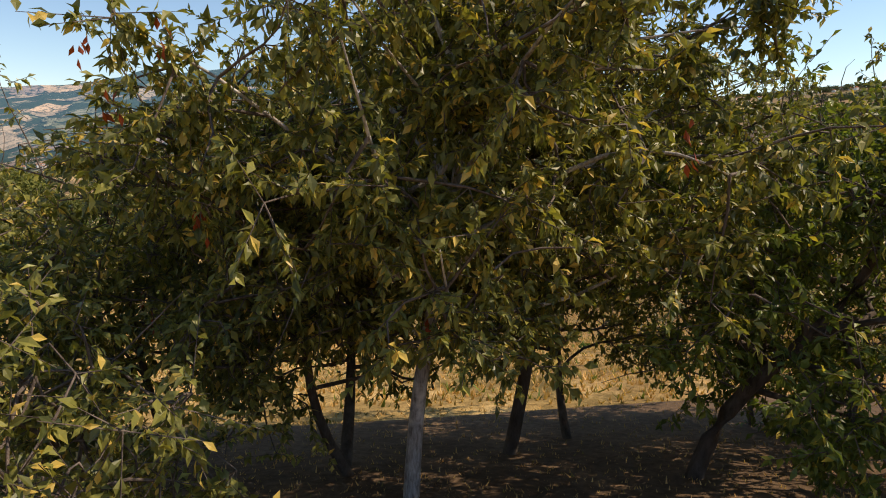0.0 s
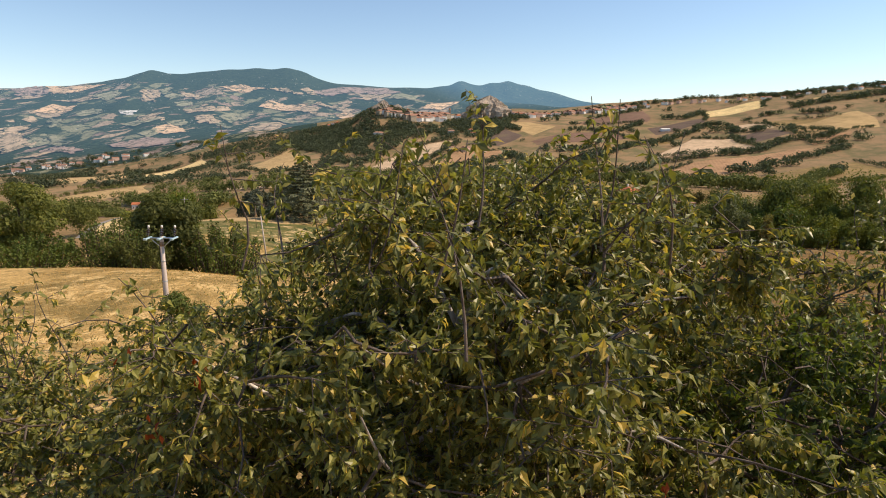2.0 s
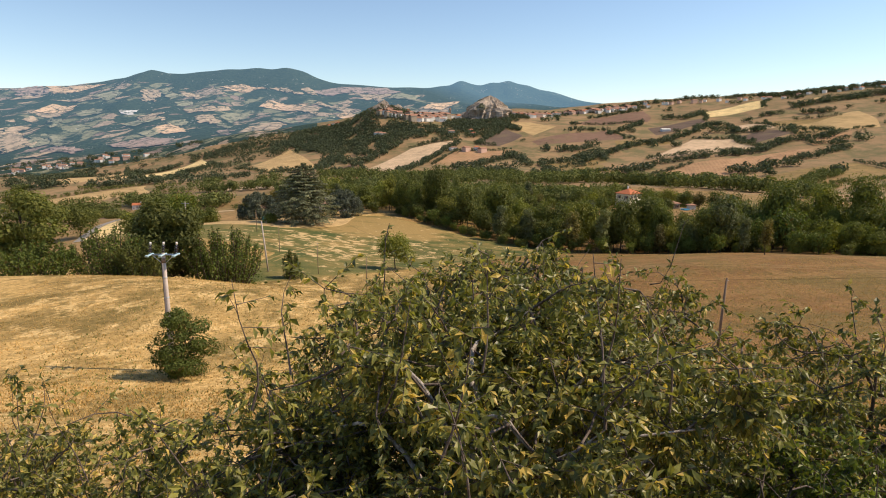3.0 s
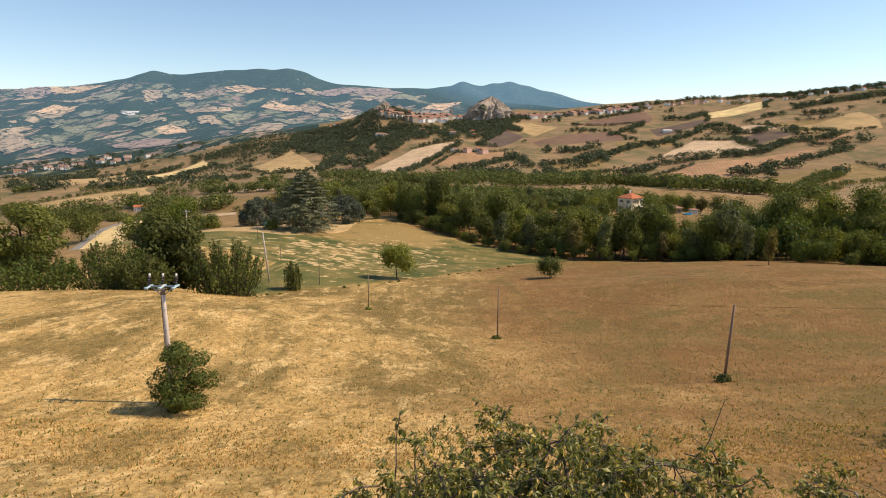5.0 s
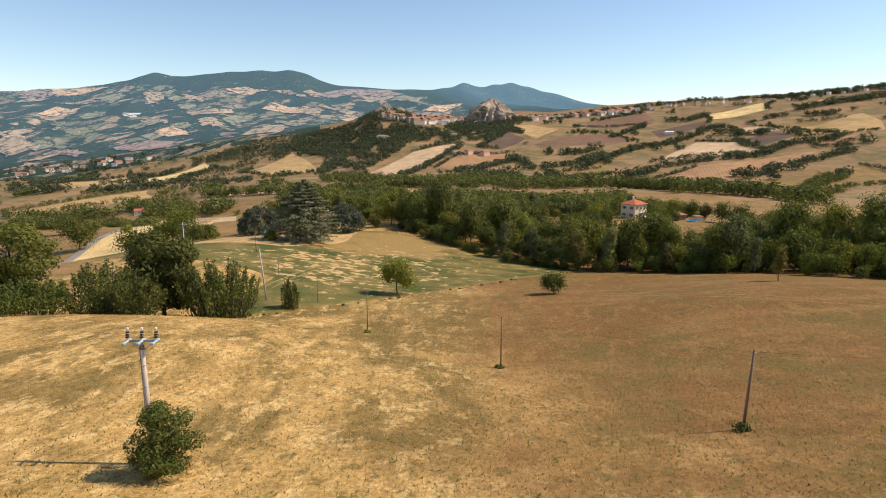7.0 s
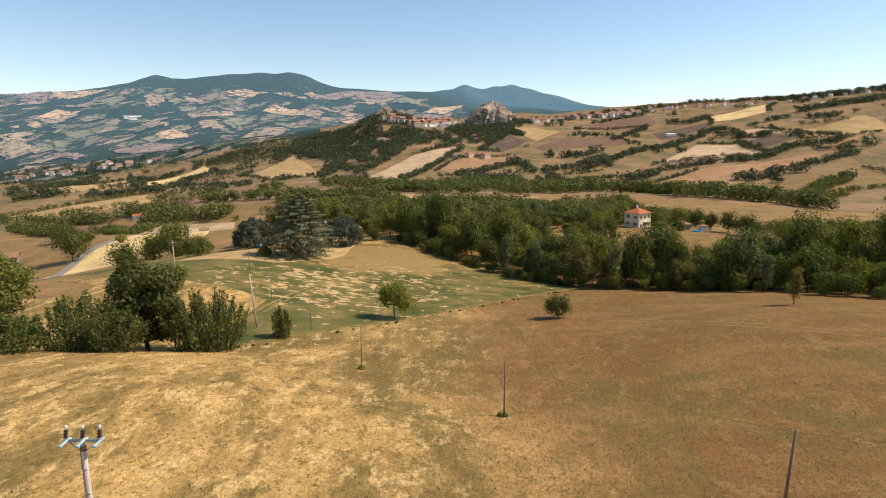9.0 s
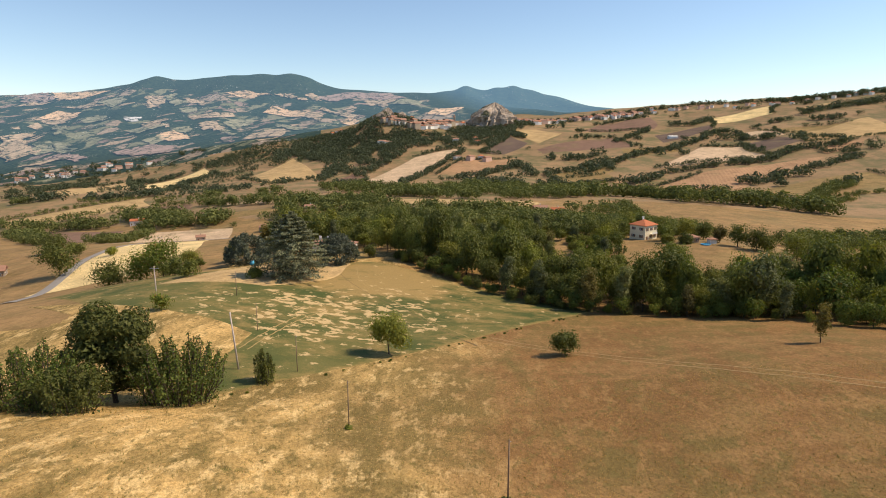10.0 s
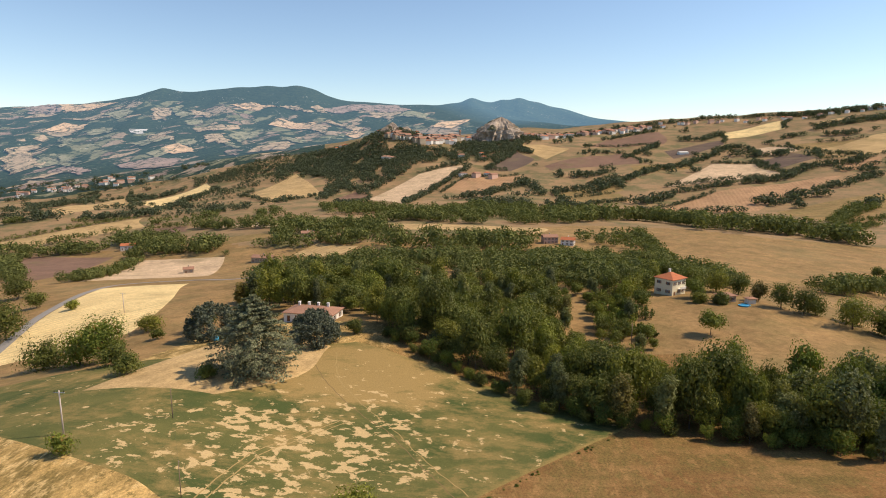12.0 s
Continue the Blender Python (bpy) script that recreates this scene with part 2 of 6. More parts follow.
def leafy(name, dark, light, gold=None, gold_share=0.1, trans=0.24, rough=0.62, spec=0.22, vary=0.75):
    """Leaves: colour from leaf to leaf, some light let through."""
    n = Nodes(name, rough, spec)
    rnd = n.node("ShaderNodeNewGeometry").outputs["Random Per Island"]
    col = n.ramp(rnd, (0.0, dark), (1.0, light))
    if gold:
        pick = n.math("FRACT", n.math("MULTIPLY", rnd, 37.7))
        col = n.mix(n.math("LESS_THAN", pick, gold_share), col, gold)
    oi = n.node("ShaderNodeObjectInfo").outputs["Random"]
    col = n.mix(vary, col, n.ramp(oi, (0.0, (0.58, 0.62, 0.55)), (0.4, (0.92, 0.98, 0.85)), (0.75, (1.2, 1.2, 0.85)), (1.0, (1.6, 1.45, 0.85))), "MULTIPLY")
    col = n.mix(0.45, col, n.ramp(n.noise(0.13, 4), (0.3, 0.55), (0.7, 1.6)), "MULTIPLY")
    n.colour(col)
    tr = n.node("ShaderNodeBsdfTranslucent")
    n.link(n.mix(1.0, col, (1.5, 1.55, 0.7), "MULTIPLY"), tr.inputs[0])
    ms = n.node("ShaderNodeMixShader", Fac=trans)
    n.link(n.bsdf.outputs[0], ms.inputs[1])
    n.link(tr.outputs[0], ms.inputs[2])
    n.link(ms.outputs[0], n.t.nodes["Material Output"].inputs[0])
    return n.mat


def barky(name, a, b, scale=14.0):
    n = Nodes(name, 0.9, 0.2)
    f = n.noise(scale, 6, 0.7, vec=n.scaled(1, 1, 0.25))
    n.bump(f, 0.7, 0.03)
    col = n.mix(n.ramp(f, (0.35, 0.0), (0.65, 1.0)), a, b)
    return n.colour(n.mix(n.ramp(n.noise(4.0, 4), (0.55, 0.0), (0.7, 0.8)), col, tuple(min(1, 1.5 * v) for v in b)))


def plain(name, col, rough=0.7, spec=0.3, metal=0.0, grain=8.0, amount=0.35, bump=0.0):
    n = Nodes(name, rough, spec)
    n.bsdf.inputs["Metallic"].default_value = metal
    c = n.mix(amount, col, n.ramp(n.noise(grain, 6, 0.65), (0.3, 0.55), (0.7, 1.3)), "MULTIPLY")
    c = n.mix(amount, c, n.ramp(n.noise(grain * 0.12, 3), (0.3, 0.75), (0.7, 1.2)), "MULTIPLY")
    if bump:
        n.bump(n.noise(grain, 6, 0.65), 0.6, bump)
    return n.colour(c)


M = {
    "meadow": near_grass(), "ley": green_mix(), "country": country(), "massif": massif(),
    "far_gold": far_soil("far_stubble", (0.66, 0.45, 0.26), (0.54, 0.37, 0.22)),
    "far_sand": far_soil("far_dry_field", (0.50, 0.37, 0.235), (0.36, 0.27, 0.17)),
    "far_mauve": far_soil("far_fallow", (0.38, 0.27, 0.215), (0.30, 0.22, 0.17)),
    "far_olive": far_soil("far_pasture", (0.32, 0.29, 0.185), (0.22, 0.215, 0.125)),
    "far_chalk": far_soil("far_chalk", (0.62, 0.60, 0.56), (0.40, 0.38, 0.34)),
    "wheat": soil("pale_stubble", (0.84, 0.64, 0.30), (0.77, 0.58, 0.27), (0.70, 0.51, 0.23), rows=(4.0, 0.9)),
    "gold": soil("golden_stubble", (0.56, 0.39, 0.18), (0.50, 0.345, 0.16), (0.41, 0.285, 0.13), rows=(6.0, 0.3)),
    "orange": soil("orange_stubble", (0.47, 0.28, 0.145), (0.42, 0.255, 0.135), (0.36, 0.225, 0.12), rows=(7.0, 0.25)),
    "brown": soil("tilled_brown_soil", (0.25, 0.15, 0.10), (0.225, 0.138, 0.092), (0.19, 0.12, 0.082), rows=(5.0, 0.4)),
    "dark": soil("dark_tilled_soil", (0.155, 0.108, 0.08), (0.17, 0.12, 0.088), (0.13, 0.096, 0.072), rows=(5.0, 0.2)),
    "dry": soil("dry_pasture", (0.36, 0.225, 0.095), (0.30, 0.19, 0.08), (0.22, 0.16, 0.062), mid=0.08),
    "sand": soil("pale_bare_field", (0.66, 0.48, 0.30), (0.59, 0.43, 0.265), (0.50, 0.365, 0.22), mid=0.05),
    "grey": soil("olive_stubble", (0.34, 0.22, 0.09), (0.27, 0.19, 0.075), (0.20, 0.16, 0.06), mid=0.06),
    "asphalt": plain("worn_asphalt", (0.30, 0.275, 0.24), 1.0, 0.05, grain=6.0),
    "track": plain("trodden_straw", (0.38, 0.27, 0.11), 0.95, 0.1, grain=5.0, amount=0.6),
    "faint": plain("flattened_dry_grass", (0.37, 0.25, 0.115), 0.95, 0.1, grain=3.0, amount=0.7),
    "verge": plain("fresh_grass", (0.13, 0.135, 0.04), 0.95, 0.1, grain=4.0, amount=0.8, bump=0.06),
    "rut": plain("trodden_earth", (0.22, 0.15, 0.07), 0.95, 0.1, grain=5.0, amount=0.6),
    "oak": leafy("oak_leaves", (0.088, 0.102, 0.026), (0.172, 0.172, 0.043)),
    "ash": leafy("light_green_leaves", (0.115, 0.130, 0.028), (0.200, 0.210, 0.046)),
    "poplar": leafy("yellowing_leaves", (0.095, 0.085, 0.028), (0.23, 0.185, 0.065)),
    "willow": leafy("grey_green_leaves", (0.115, 0.125, 0.056), (0.19, 0.195, 0.090)),
    "cedar": leafy("cedar_needles", (0.085, 0.095, 0.050), (0.24, 0.245, 0.135), trans=0.15, vary=0.0),
    "spruce": leafy("blue_grey_needles", (0.050, 0.064, 0.044), (0.19, 0.21, 0.14), trans=0.15, vary=0.0),
    "bushy": leafy("bush_leaves", (0.080, 0.108, 0.022), (0.160, 0.185, 0.042), (0.16, 0.11, 0.03), 0.06),
    # bluer than the valley leaves: distance haze put into the leaf colour
    "farwood": leafy("far_tree_leaves", (0.050, 0.066, 0.040), (0.115, 0.128, 0.070), trans=0.2, rough=0.9, vary=0.0),
    "valewood": leafy("valley_tree_leaves", (0.078, 0.095, 0.030), (0.170, 0.178, 0.054), trans=0.2, rough=0.9, vary=0.0),
    "cherry": leafy("cherry_leaves", (0.060, 0.072, 0.020), (0.28, 0.265, 0.06), (0.52, 0.38, 0.09), 0.09, trans=0.32, rough=0.42, spec=0.38, vary=0.0),
    "loose": leafy("single_cherry_leaves", (0.11, 0.12, 0.024), (0.14, 0.14, 0.028), trans=0.34, rough=0.42, spec=0.3),
    "bright": leafy("fresh_green_leaves", (0.058, 0.082, 0.017), (0.18, 0.21, 0.038), (0.4, 0.32, 0.05), 0.06, trans=0.36, rough=0.42, spec=0.3, vary=0.0),
    "red": leafy("withered_red_leaves", (0.14, 0.025, 0.012), (0.27, 0.06, 0.022), trans=0.3),
    "bark": barky("brown_bark", (0.055, 0.04, 0.028), (0.13, 0.10, 0.075)),
    "birch": barky("pale_lichened_bark", (0.17, 0.14, 0.12), (0.56, 0.51, 0.45), 26.0),
    "twig": barky("twig_bark", (0.075, 0.055, 0.042), (0.19, 0.155, 0.13), 30.0),
    "straw": leafy("dry_grass_blades", (0.42, 0.25, 0.085), (0.70, 0.46, 0.18), (0.24, 0.19, 0.06), 0.2, trans=0.2, rough=0.8, vary=0.0),
    "concrete": plain("pole_concrete", (0.58, 0.49, 0.42), 0.85, 0.2, grain=10.0),
    "timber": plain("weathered_pole_wood", (0.25, 0.18, 0.125), 0.85, 0.2, grain=9.0),
    "steel": plain("galvanised_steel", (0.45, 0.50, 0.53), 0.45, 0.5, 0.8, grain=12.0),
    "bluegrey": plain("blue_grey_paint", (0.42, 0.58, 0.62), 0.5, 0.4, grain=10.0),
    "ceramic": plain("brown_glazed_porcelain", (0.035, 0.02, 0.018), 0.15, 0.5, grain=12.0, amount=0.1),
    "cable": plain("dark_cable", (0.03, 0.03, 0.03), 0.5, 0.3),
    "cream": plain("cream_plaster", (0.84, 0.77, 0.56), 0.9, 0.2, grain=3.0, amount=0.25),
    "white": plain("white_plaster", (0.80, 0.77, 0.70), 0.9, 0.2, grain=3.0, amount=0.2),
    "pink": plain("pink_plaster", (0.62, 0.42, 0.32), 0.9, 0.2, grain=3.0, amount=0.2),
    "stone": plain("rubble_stone_wall", (0.42, 0.35, 0.26), 0.95, 0.1, grain=2.5, amount=0.6, bump=0.03),
    "tile": plain("clay_roof_tile", (0.50, 0.17, 0.075), 0.85, 0.2, grain=5.0, amount=0.45),
    "oldtile": plain("weathered_roof_tile", (0.36, 0.20, 0.13), 0.9, 0.2, grain=4.0, amount=0.5),
    "pane": plain("dark_window_glass", (0.03, 0.035, 0.04), 0.12, 0.5, amount=0.1),
    "wood": plain("brown_shutter_wood", (0.20, 0.10, 0.05), 0.7, 0.3, grain=9.0),
    "blue": plain("blue_plastic", (0.06, 0.38, 0.62), 0.35, 0.5, grain=3.0, amount=0.2),
    "rock": None,
    # earth brown, darkened to stand in for tree shade
    "shade_earth": plain("shade_darkened_earth", (0.15, 0.10, 0.06), 0.95, 0.1, grain=9.0, amount=0.9, bump=0.06),
}


def rocky():
    n = Nodes("ochre_crag", 0.95, 0.1)
    f = n.noise(0.045, 9, 0.7, vec=n.scaled(1, 1, 0.35))
    col = n.ramp(f, (0.3, (0.15, 0.125, 0.10)), (0.45, (0.34, 0.275, 0.21)), (0.6, (0.50, 0.41, 0.32)), (0.72, (0.40, 0.29, 0.20)))
    col = n.mix(n.ramp(n.noise(0.02, 6, 0.7), (0.55, 0.0), (0.62, 0.9)), col, (0.09, 0.10, 0.045))
    n.bump(f, 1.0, 6.0)
    return n.colour(col)


M["rock"] = rocky()

# ---- lie of the land ----
BEARING = np.array([-0.95, -0.6, -0.35, -0.12, 0.12, 0.35, 0.6, 0.95])
AHEAD, LEVEL, HILLS = [], [], []


def terrain_row(y, *levels):
    """Heights of the land at a distance y ahead, from left to right by bearing."""
    AHEAD.append(y)
    LEVEL.append(levels)


def hill(x, y, rise, wide, deep):
    HILLS.append((x, y, rise, wide, deep))


terrain_row(-60, 19, 20.4, 21.6, 22.4, 22.6, 22.3, 21.4, 20.5)
terrain_row(12, 3.6, 3.1, 3.1, 3.6, 4.1, 4.3, 4.6, 5.1)
terrain_row(45, -2.8, -4.1, -5.8, -6.3, -5.6, -4.4, -2.7, -1)
terrain_row(85, -10.8, -9.5, -9.5, -13.5, -14.7, -12.2, -9.3, -6.7)
terrain_row(125, -20.6, -18.7, -16.5, -19.1, -17.6, -13.6, -13.1, -12.6)
terrain_row(165, -28.1, -21.3, -16.7, -22.1, -22.8, -20.4, -20.6, -18.5)
terrain_row(205, -38.5, -29, -19.3, -22.1, -27.3, -26.6, -23.3, -24.3)
terrain_row(250, -50.8, -37.9, -26.9, -21.1, -30.5, -27.7, -32.9, -37.1)
terrain_row(320, -61.9, -40.8, -30.7, -28.1, -28.8, -27.7, -43.8, -54.2)
terrain_row(420, -63.4, -51.4, -44.4, -31.2, -34, -42.2, -52.3, -63.9)
terrain_row(560, -76.1, -73.1, -68.3, -52.7, -51.5, -51, -59.1, -68.9)
terrain_row(750, -103.9, -91.1, -64.9, -53.1, -52.2, -54, -62.2, -66.5)
terrain_row(1000, -101.4, -82.4, -67, -55.4, -59.8, -68.1, -53.1, -38.5)
terrain_row(1300, -103.6, -89.8, -71.3, -54, -43.5, -35.6, -11.9, 17.5)
terrain_row(1700, -142.2, -108.1, -43, 11.6, 15.2, 18.4, 68.4, 119.6)
terrain_row(2100, -168.4, -66.8, 16.0, 77.7, 71.8, 93.5, 158, 215.5)
terrain_row(2500, -127, -54.7, -3, 52.2, 96.6, 159.2, 190.3, 236)
terrain_row(3100, 18.8, 49.6, 68.6, 101.7, 139.8, 170.5, 191.2, 206.1)
terrain_row(3900, 179.9, 206.4, 222.9, 222.8, 206.9, 175.6, 140.6, 104.8)
terrain_row(4700, 307.3, 415.4, 467.6, 364, 304.9, 156, 55.5, -33)
hill(-265, 1850, 45, 110, 120)
hill(-58, 114, -3, 20, 13)
hill(-3780, 4700, -1.6, 147, 520)
hill(-3544, 4700, -13.3, 147, 520)
hill(-3307, 4700, -9.0, 131, 520)
hill(-3120, 4700, -17.5, 123, 520)
hill(-2909, 4700, -9.4, 116, 520)
hill(-2745, 4700, 6.3, 97, 520)
hill(-2595, 4700, 29.7, 84, 520)
hill(-2474, 4700, 47.8, 79, 520)
hill(-2339, 4700, 14.8, 75, 520)
hill(-2231, 4700, 2.8, 81, 520)
hill(-2080, 4700, 17.3, 110, 520)
hill(-1876, 4700, 28.6, 140, 520)
hill(-1629, 4700, 38.5, 146, 520)
hill(-1406, 4700, 53.0, 110, 520)
hill(-1274, 4700, 24.6, 75, 520)
hill(-1165, 4700, 4.1, 75, 520)
hill(-1033, 4700, -23.0, 136, 520)
hill(-725, 4700, -9.9, 204, 520)
hill(-375, 4700, 6.5, 162, 520)
hill(-201, 4700, 27.0, 97, 520)
hill(-63, 4700, 65.8, 75, 520)
hill(41, 4700, 34.1, 71, 520)
hill(166, 4700, 58.2, 78, 520)
hill(294, 4700, 76.4, 80, 520)
hill(423, 4700, 50.8, 93, 520)
hill(595, 4700, 30.9, 140, 520)
hill(875, 4700, -9.1, 173, 520)


def glide(knots, v):
    """Weights of a smooth curve through the knots."""
    n = len(knots)
    w = np.zeros((len(v), n))
    i = np.clip(np.searchsorted(knots, v, side="right") - 1, 0, n - 2)
    h = knots[i + 1] - knots[i]
    s = (v - knots[i]) / h
    r = np.arange(len(v))
    np.add.at(w, (r, i), 2 * s**3 - 3 * s**2 + 1)
    np.add.at(w, (r, i + 1), -2 * s**3 + 3 * s**2)
    for j, g in ((i, s**3 - 2 * s**2 + s), (i + 1, s**3 - s**2)):
        a, b = np.clip(j - 1, 0, n - 1), np.clip(j + 1, 0, n - 1)
        slope = h * g / (knots[b] - knots[a])
        np.add.at(w, (r, b), slope)
        np.add.at(w, (r, a), -slope)
    return w


def land(x, y):
    """Height of the ground at x, y (arrays)."""
    x, y = np.atleast_1d(np.asarray(x, float)), np.atleast_1d(np.asarray(y, float))
    ahead, level = np.array(AHEAD), np.array(LEVEL)
    u = np.clip(x / (np.maximum(y, 0) + 40), BEARING[0], BEARING[-1])
    z = np.einsum("ki,ij,kj->k", glide(ahead, np.clip(y, ahead[0], ahead[-1])), level, glide(BEARING, u))
    for hx, hy, rise, wide, deep in HILLS:
        z = z + rise * np.exp(-(((x - hx) / wide) ** 2) - ((y - hy) / deep) ** 2)
    # gullies and folds of the far slopes
    far = np.clip((y - 2400) / 900, 0, 1)
    z = z + far * (9 * np.sin(x / 95 + 1.3 * np.sin(y / 310)) + 14 * np.sin(x / 260 + y / 420) + 7 * np.sin(x / 47 + y / 130)) * np.clip((4900 - y) / 1200, 0.12, 1)
    mid = np.clip((y - 700) / 500, 0, 1) * (1 - far)
    return z + mid * (2.2 * np.sin(x / 70 + y / 160) + 1.6 * np.sin(x / 31 - y / 90))


def land1(x, y):
    return float(land(x, y)[0])


def mesh_from(name, verts, faces, mats, index=None, smooth=False):
    me = bpy.data.meshes.new(name)
    verts, faces = np.asarray(verts, np.float32), np.asarray(faces, np.int32)
    k = faces.shape[1]
    me.vertices.add(len(verts))
    me.vertices.foreach_set("co", verts.ravel())
    me.loops.add(faces.size)
    me.loops.foreach_set("vertex_index", faces.ravel())
    me.polygons.add(len(faces))
    me.polygons.foreach_set("loop_start", np.arange(0, faces.size, k, dtype=np.int32))
    for m in mats if isinstance(mats, (list, tuple)) else [mats]:
        me.materials.append(m)
    if index is not None:
        me.polygons.foreach_set("material_index", np.asarray(index, np.int32))
    me.polygons.foreach_set("use_smooth", np.full(len(faces), smooth))
    me.update(calc_edges=True)
    return me


def lattice(rows, cols):
    i = np.arange(rows * cols).reshape(rows, cols)
    return np.stack([i[:-1, :-1], i[:-1, 1:], i[1:, 1:], i[1:, :-1]], -1).reshape(-1, 4)


def sheet(ys, us):
    x = us[None, :] * (np.maximum(ys, 0)[:, None] + 40)
    y = np.repeat(ys[:, None], len(us), 1)
    return np.stack([x.ravel(), y.ravel(), land(x.ravel(), y.ravel())], -1), lattice(len(ys), len(us))


US = np.r_[np.linspace(-7, -1.05, 20), np.linspace(-1.0, 1.0, 360), np.linspace(1.05, 7, 20)]
YS = np.r_[np.linspace(-300, -6, 30), np.exp(np.linspace(np.log(40), np.log(2940), 340)) - 40]
gv, gf = sheet(YS, US)
centre = gv[gf].mean(1)
cx, cy = centre[:, 0], centre[:, 1]
cover = np.where((cy > 262) | ((cx < -95) & (cy > 150)) | ((cx > 75) & (cy > 200)), 1, 0)
cover = np.where((cover == 1) & (cy < 700 + 60 * np.sin(cx / 90)), 3, cover)
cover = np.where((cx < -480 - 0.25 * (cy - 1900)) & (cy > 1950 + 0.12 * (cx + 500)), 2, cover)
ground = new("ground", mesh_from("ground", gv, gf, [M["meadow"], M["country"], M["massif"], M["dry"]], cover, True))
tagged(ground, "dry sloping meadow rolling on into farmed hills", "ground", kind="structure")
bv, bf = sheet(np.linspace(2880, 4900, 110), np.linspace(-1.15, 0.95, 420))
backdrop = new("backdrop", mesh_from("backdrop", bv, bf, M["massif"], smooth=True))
tagged(backdrop, "hazy blue far mountains with woods and small fields", "mountains", kind="structure")

FIELDS, BORDERS = [], []


def inside(x, y, poly):
    hit, j = False, len(poly) - 1
    for i in range(len(poly)):
        (xi, yi), (xj, yj) = poly[i], poly[j]
        if (yi > y) != (yj > y) and x < (xj - xi) * (y - yi) / (yj - yi) + xi:
            hit = not hit
        j = i
    return hit


def field(name, mat, label, a, b, c, d, lift=None, n=40, wobble=0.02):
    """A tilled plot laid over the land: four corners in order, with slightly uneven sides."""
    FIELDS.append((a, b, c, d))
    near = min(a[1], b[1], c[1], d[1]) < 300
    lift = lift or (0.12 if min(a[1], b[1], c[1], d[1]) < 600 else 0.3)
    s, t = np.meshgrid(np.linspace(0, 1, n), np.linspace(0, 1, n))
    a, b, c, d = (np.array(p, float) for p in (a, b, c, d))
    p = ((1 - s) * (1 - t))[..., None] * a + (s * (1 - t))[..., None] * b + (s * t)[..., None] * c + ((1 - s) * t)[..., None] * d
    size = np.linalg.norm(c - a)
    seed = a[0] * 0.37 + a[1] * 0.11
    p = p + wobble * size * np.stack([np.sin(5 * t + seed) * (0.3 + s), np.sin(4 * s + 2 * seed) * (0.3 + t)], -1)
    x, y = p[..., 0].ravel(), p[..., 1].ravel()
    if not near:
        BORDERS.extend([[q[0, :, :2], q[-1, :, :2], q[:, 0, :2], q[:, -1, :2]] for q in [p]][0])
    rise = np.full((n, n), float(lift))
    rise[0], rise[-1], rise[:, 0], rise[:, -1] = -0.2, -0.2, -0.2, -0.2
    v = np.stack([x, y, land(x, y) + rise.ravel()], -1)
    ob = new(name, mesh_from(name, v, lattice(n, n), M[mat], smooth=True))
    rim = np.minimum(np.minimum(s, 1 - s) * np.linalg.norm(b - a), np.minimum(t, 1 - t) * np.linalg.norm(d - a)) / 5.5
    ob.data.attributes.new("inner", "FLOAT", "POINT").data.foreach_set("value", np.clip(rim, 0, 1).ravel().astype(np.float32))
    return tagged(ob, label, "field", kind="structure")


def ribbon(name, mat, label, pts, width, lift, category="road", steps=60, sway=0.0):
    """A strip laid along a line of plan points."""
    pts = np.array(pts, float)
    seg = np.r_[0, np.cumsum(np.linalg.norm(np.diff(pts, axis=0), axis=1))]
    s = np.linspace(0, seg[-1], steps)
    w = glide(seg, s)
    c = w @ pts
    d = np.gradient(c, axis=0)
    side = np.stack([-d[:, 1], d[:, 0]], -1) / np.linalg.norm(d, axis=1)[:, None]
    c = c + side * (sway * np.sin(s * 0.9) * np.cos(s * 0.37))[:, None]
    p = np.stack([c - side * width / 2, c, c + side * width / 2], 1).reshape(-1, 2)
    v = np.c_[p, land(p[:, 0], p[:, 1]) + lift * np.tile((0.4, 1.0, 0.4), steps)]
    ob = new(name, mesh_from(name, v, lattice(steps, 3), M[mat], smooth=True))
    return tagged(ob, label, category, kind="structure")


# near and middle fields
field("green_field", "ley", "green ley with pale dry patches on a slope", (-138, 204), (-42, 114), (38, 198), (-36, 236), 0.09, 80, 0.0)
field("dry_bank", "meadow", "dry straw-coloured bank below the green ley", (-122, 178), (-70, 157), (-45.5, 148), (-46, 122), 0.15, 60, 0.02)
field("dry_knoll", "gold", "dry grassy knoll under a cedar", (-92, 190), (-58, 189), (-38, 230), (-84, 240), 0.16, 40, 0.05)
field("stubble_field", "wheat", "pale mown cereal stubble beside a road", (-172, 236), (-128, 268), (-166, 402), (-222, 394))
field("brown_field", "brown", "bare brown tilled field", (-516, 655), (-556, 756), (-408, 706), (-315, 440))
field("grass_strip", "grey", "greenish grass strip between fields", (-345, 515), (-384, 690), (-354, 652), (-281, 450), 0.2)
field("dry_field", "sand", "dry tan stubble field above a road", (-278, 446), (-354, 652), (-256, 632), (-215, 518))
field("dry_field", "gold", "long golden stubble field", (-685, 845), (-555, 1010), (-505, 920), (-625, 780))
field("stubble_field", "gold", "golden stubble strip on a hillside", (-844, 1157), (-1028, 1767), (-795, 1362), (-755, 1063))
field("stubble_field", "wheat", "pale stubble strip on a hillside", (-810, 1427), (-800, 1758), (-700, 1607), (-613, 1158))
field("house_meadow", "dry", "dry meadow below a farmhouse", (52, 255), (150, 250), (150, 300), (60, 318))
field("hill_field", "dry", "broad dry pasture on a rounded hill", (138, 500), (200, 400), (560, 640), (168, 720))
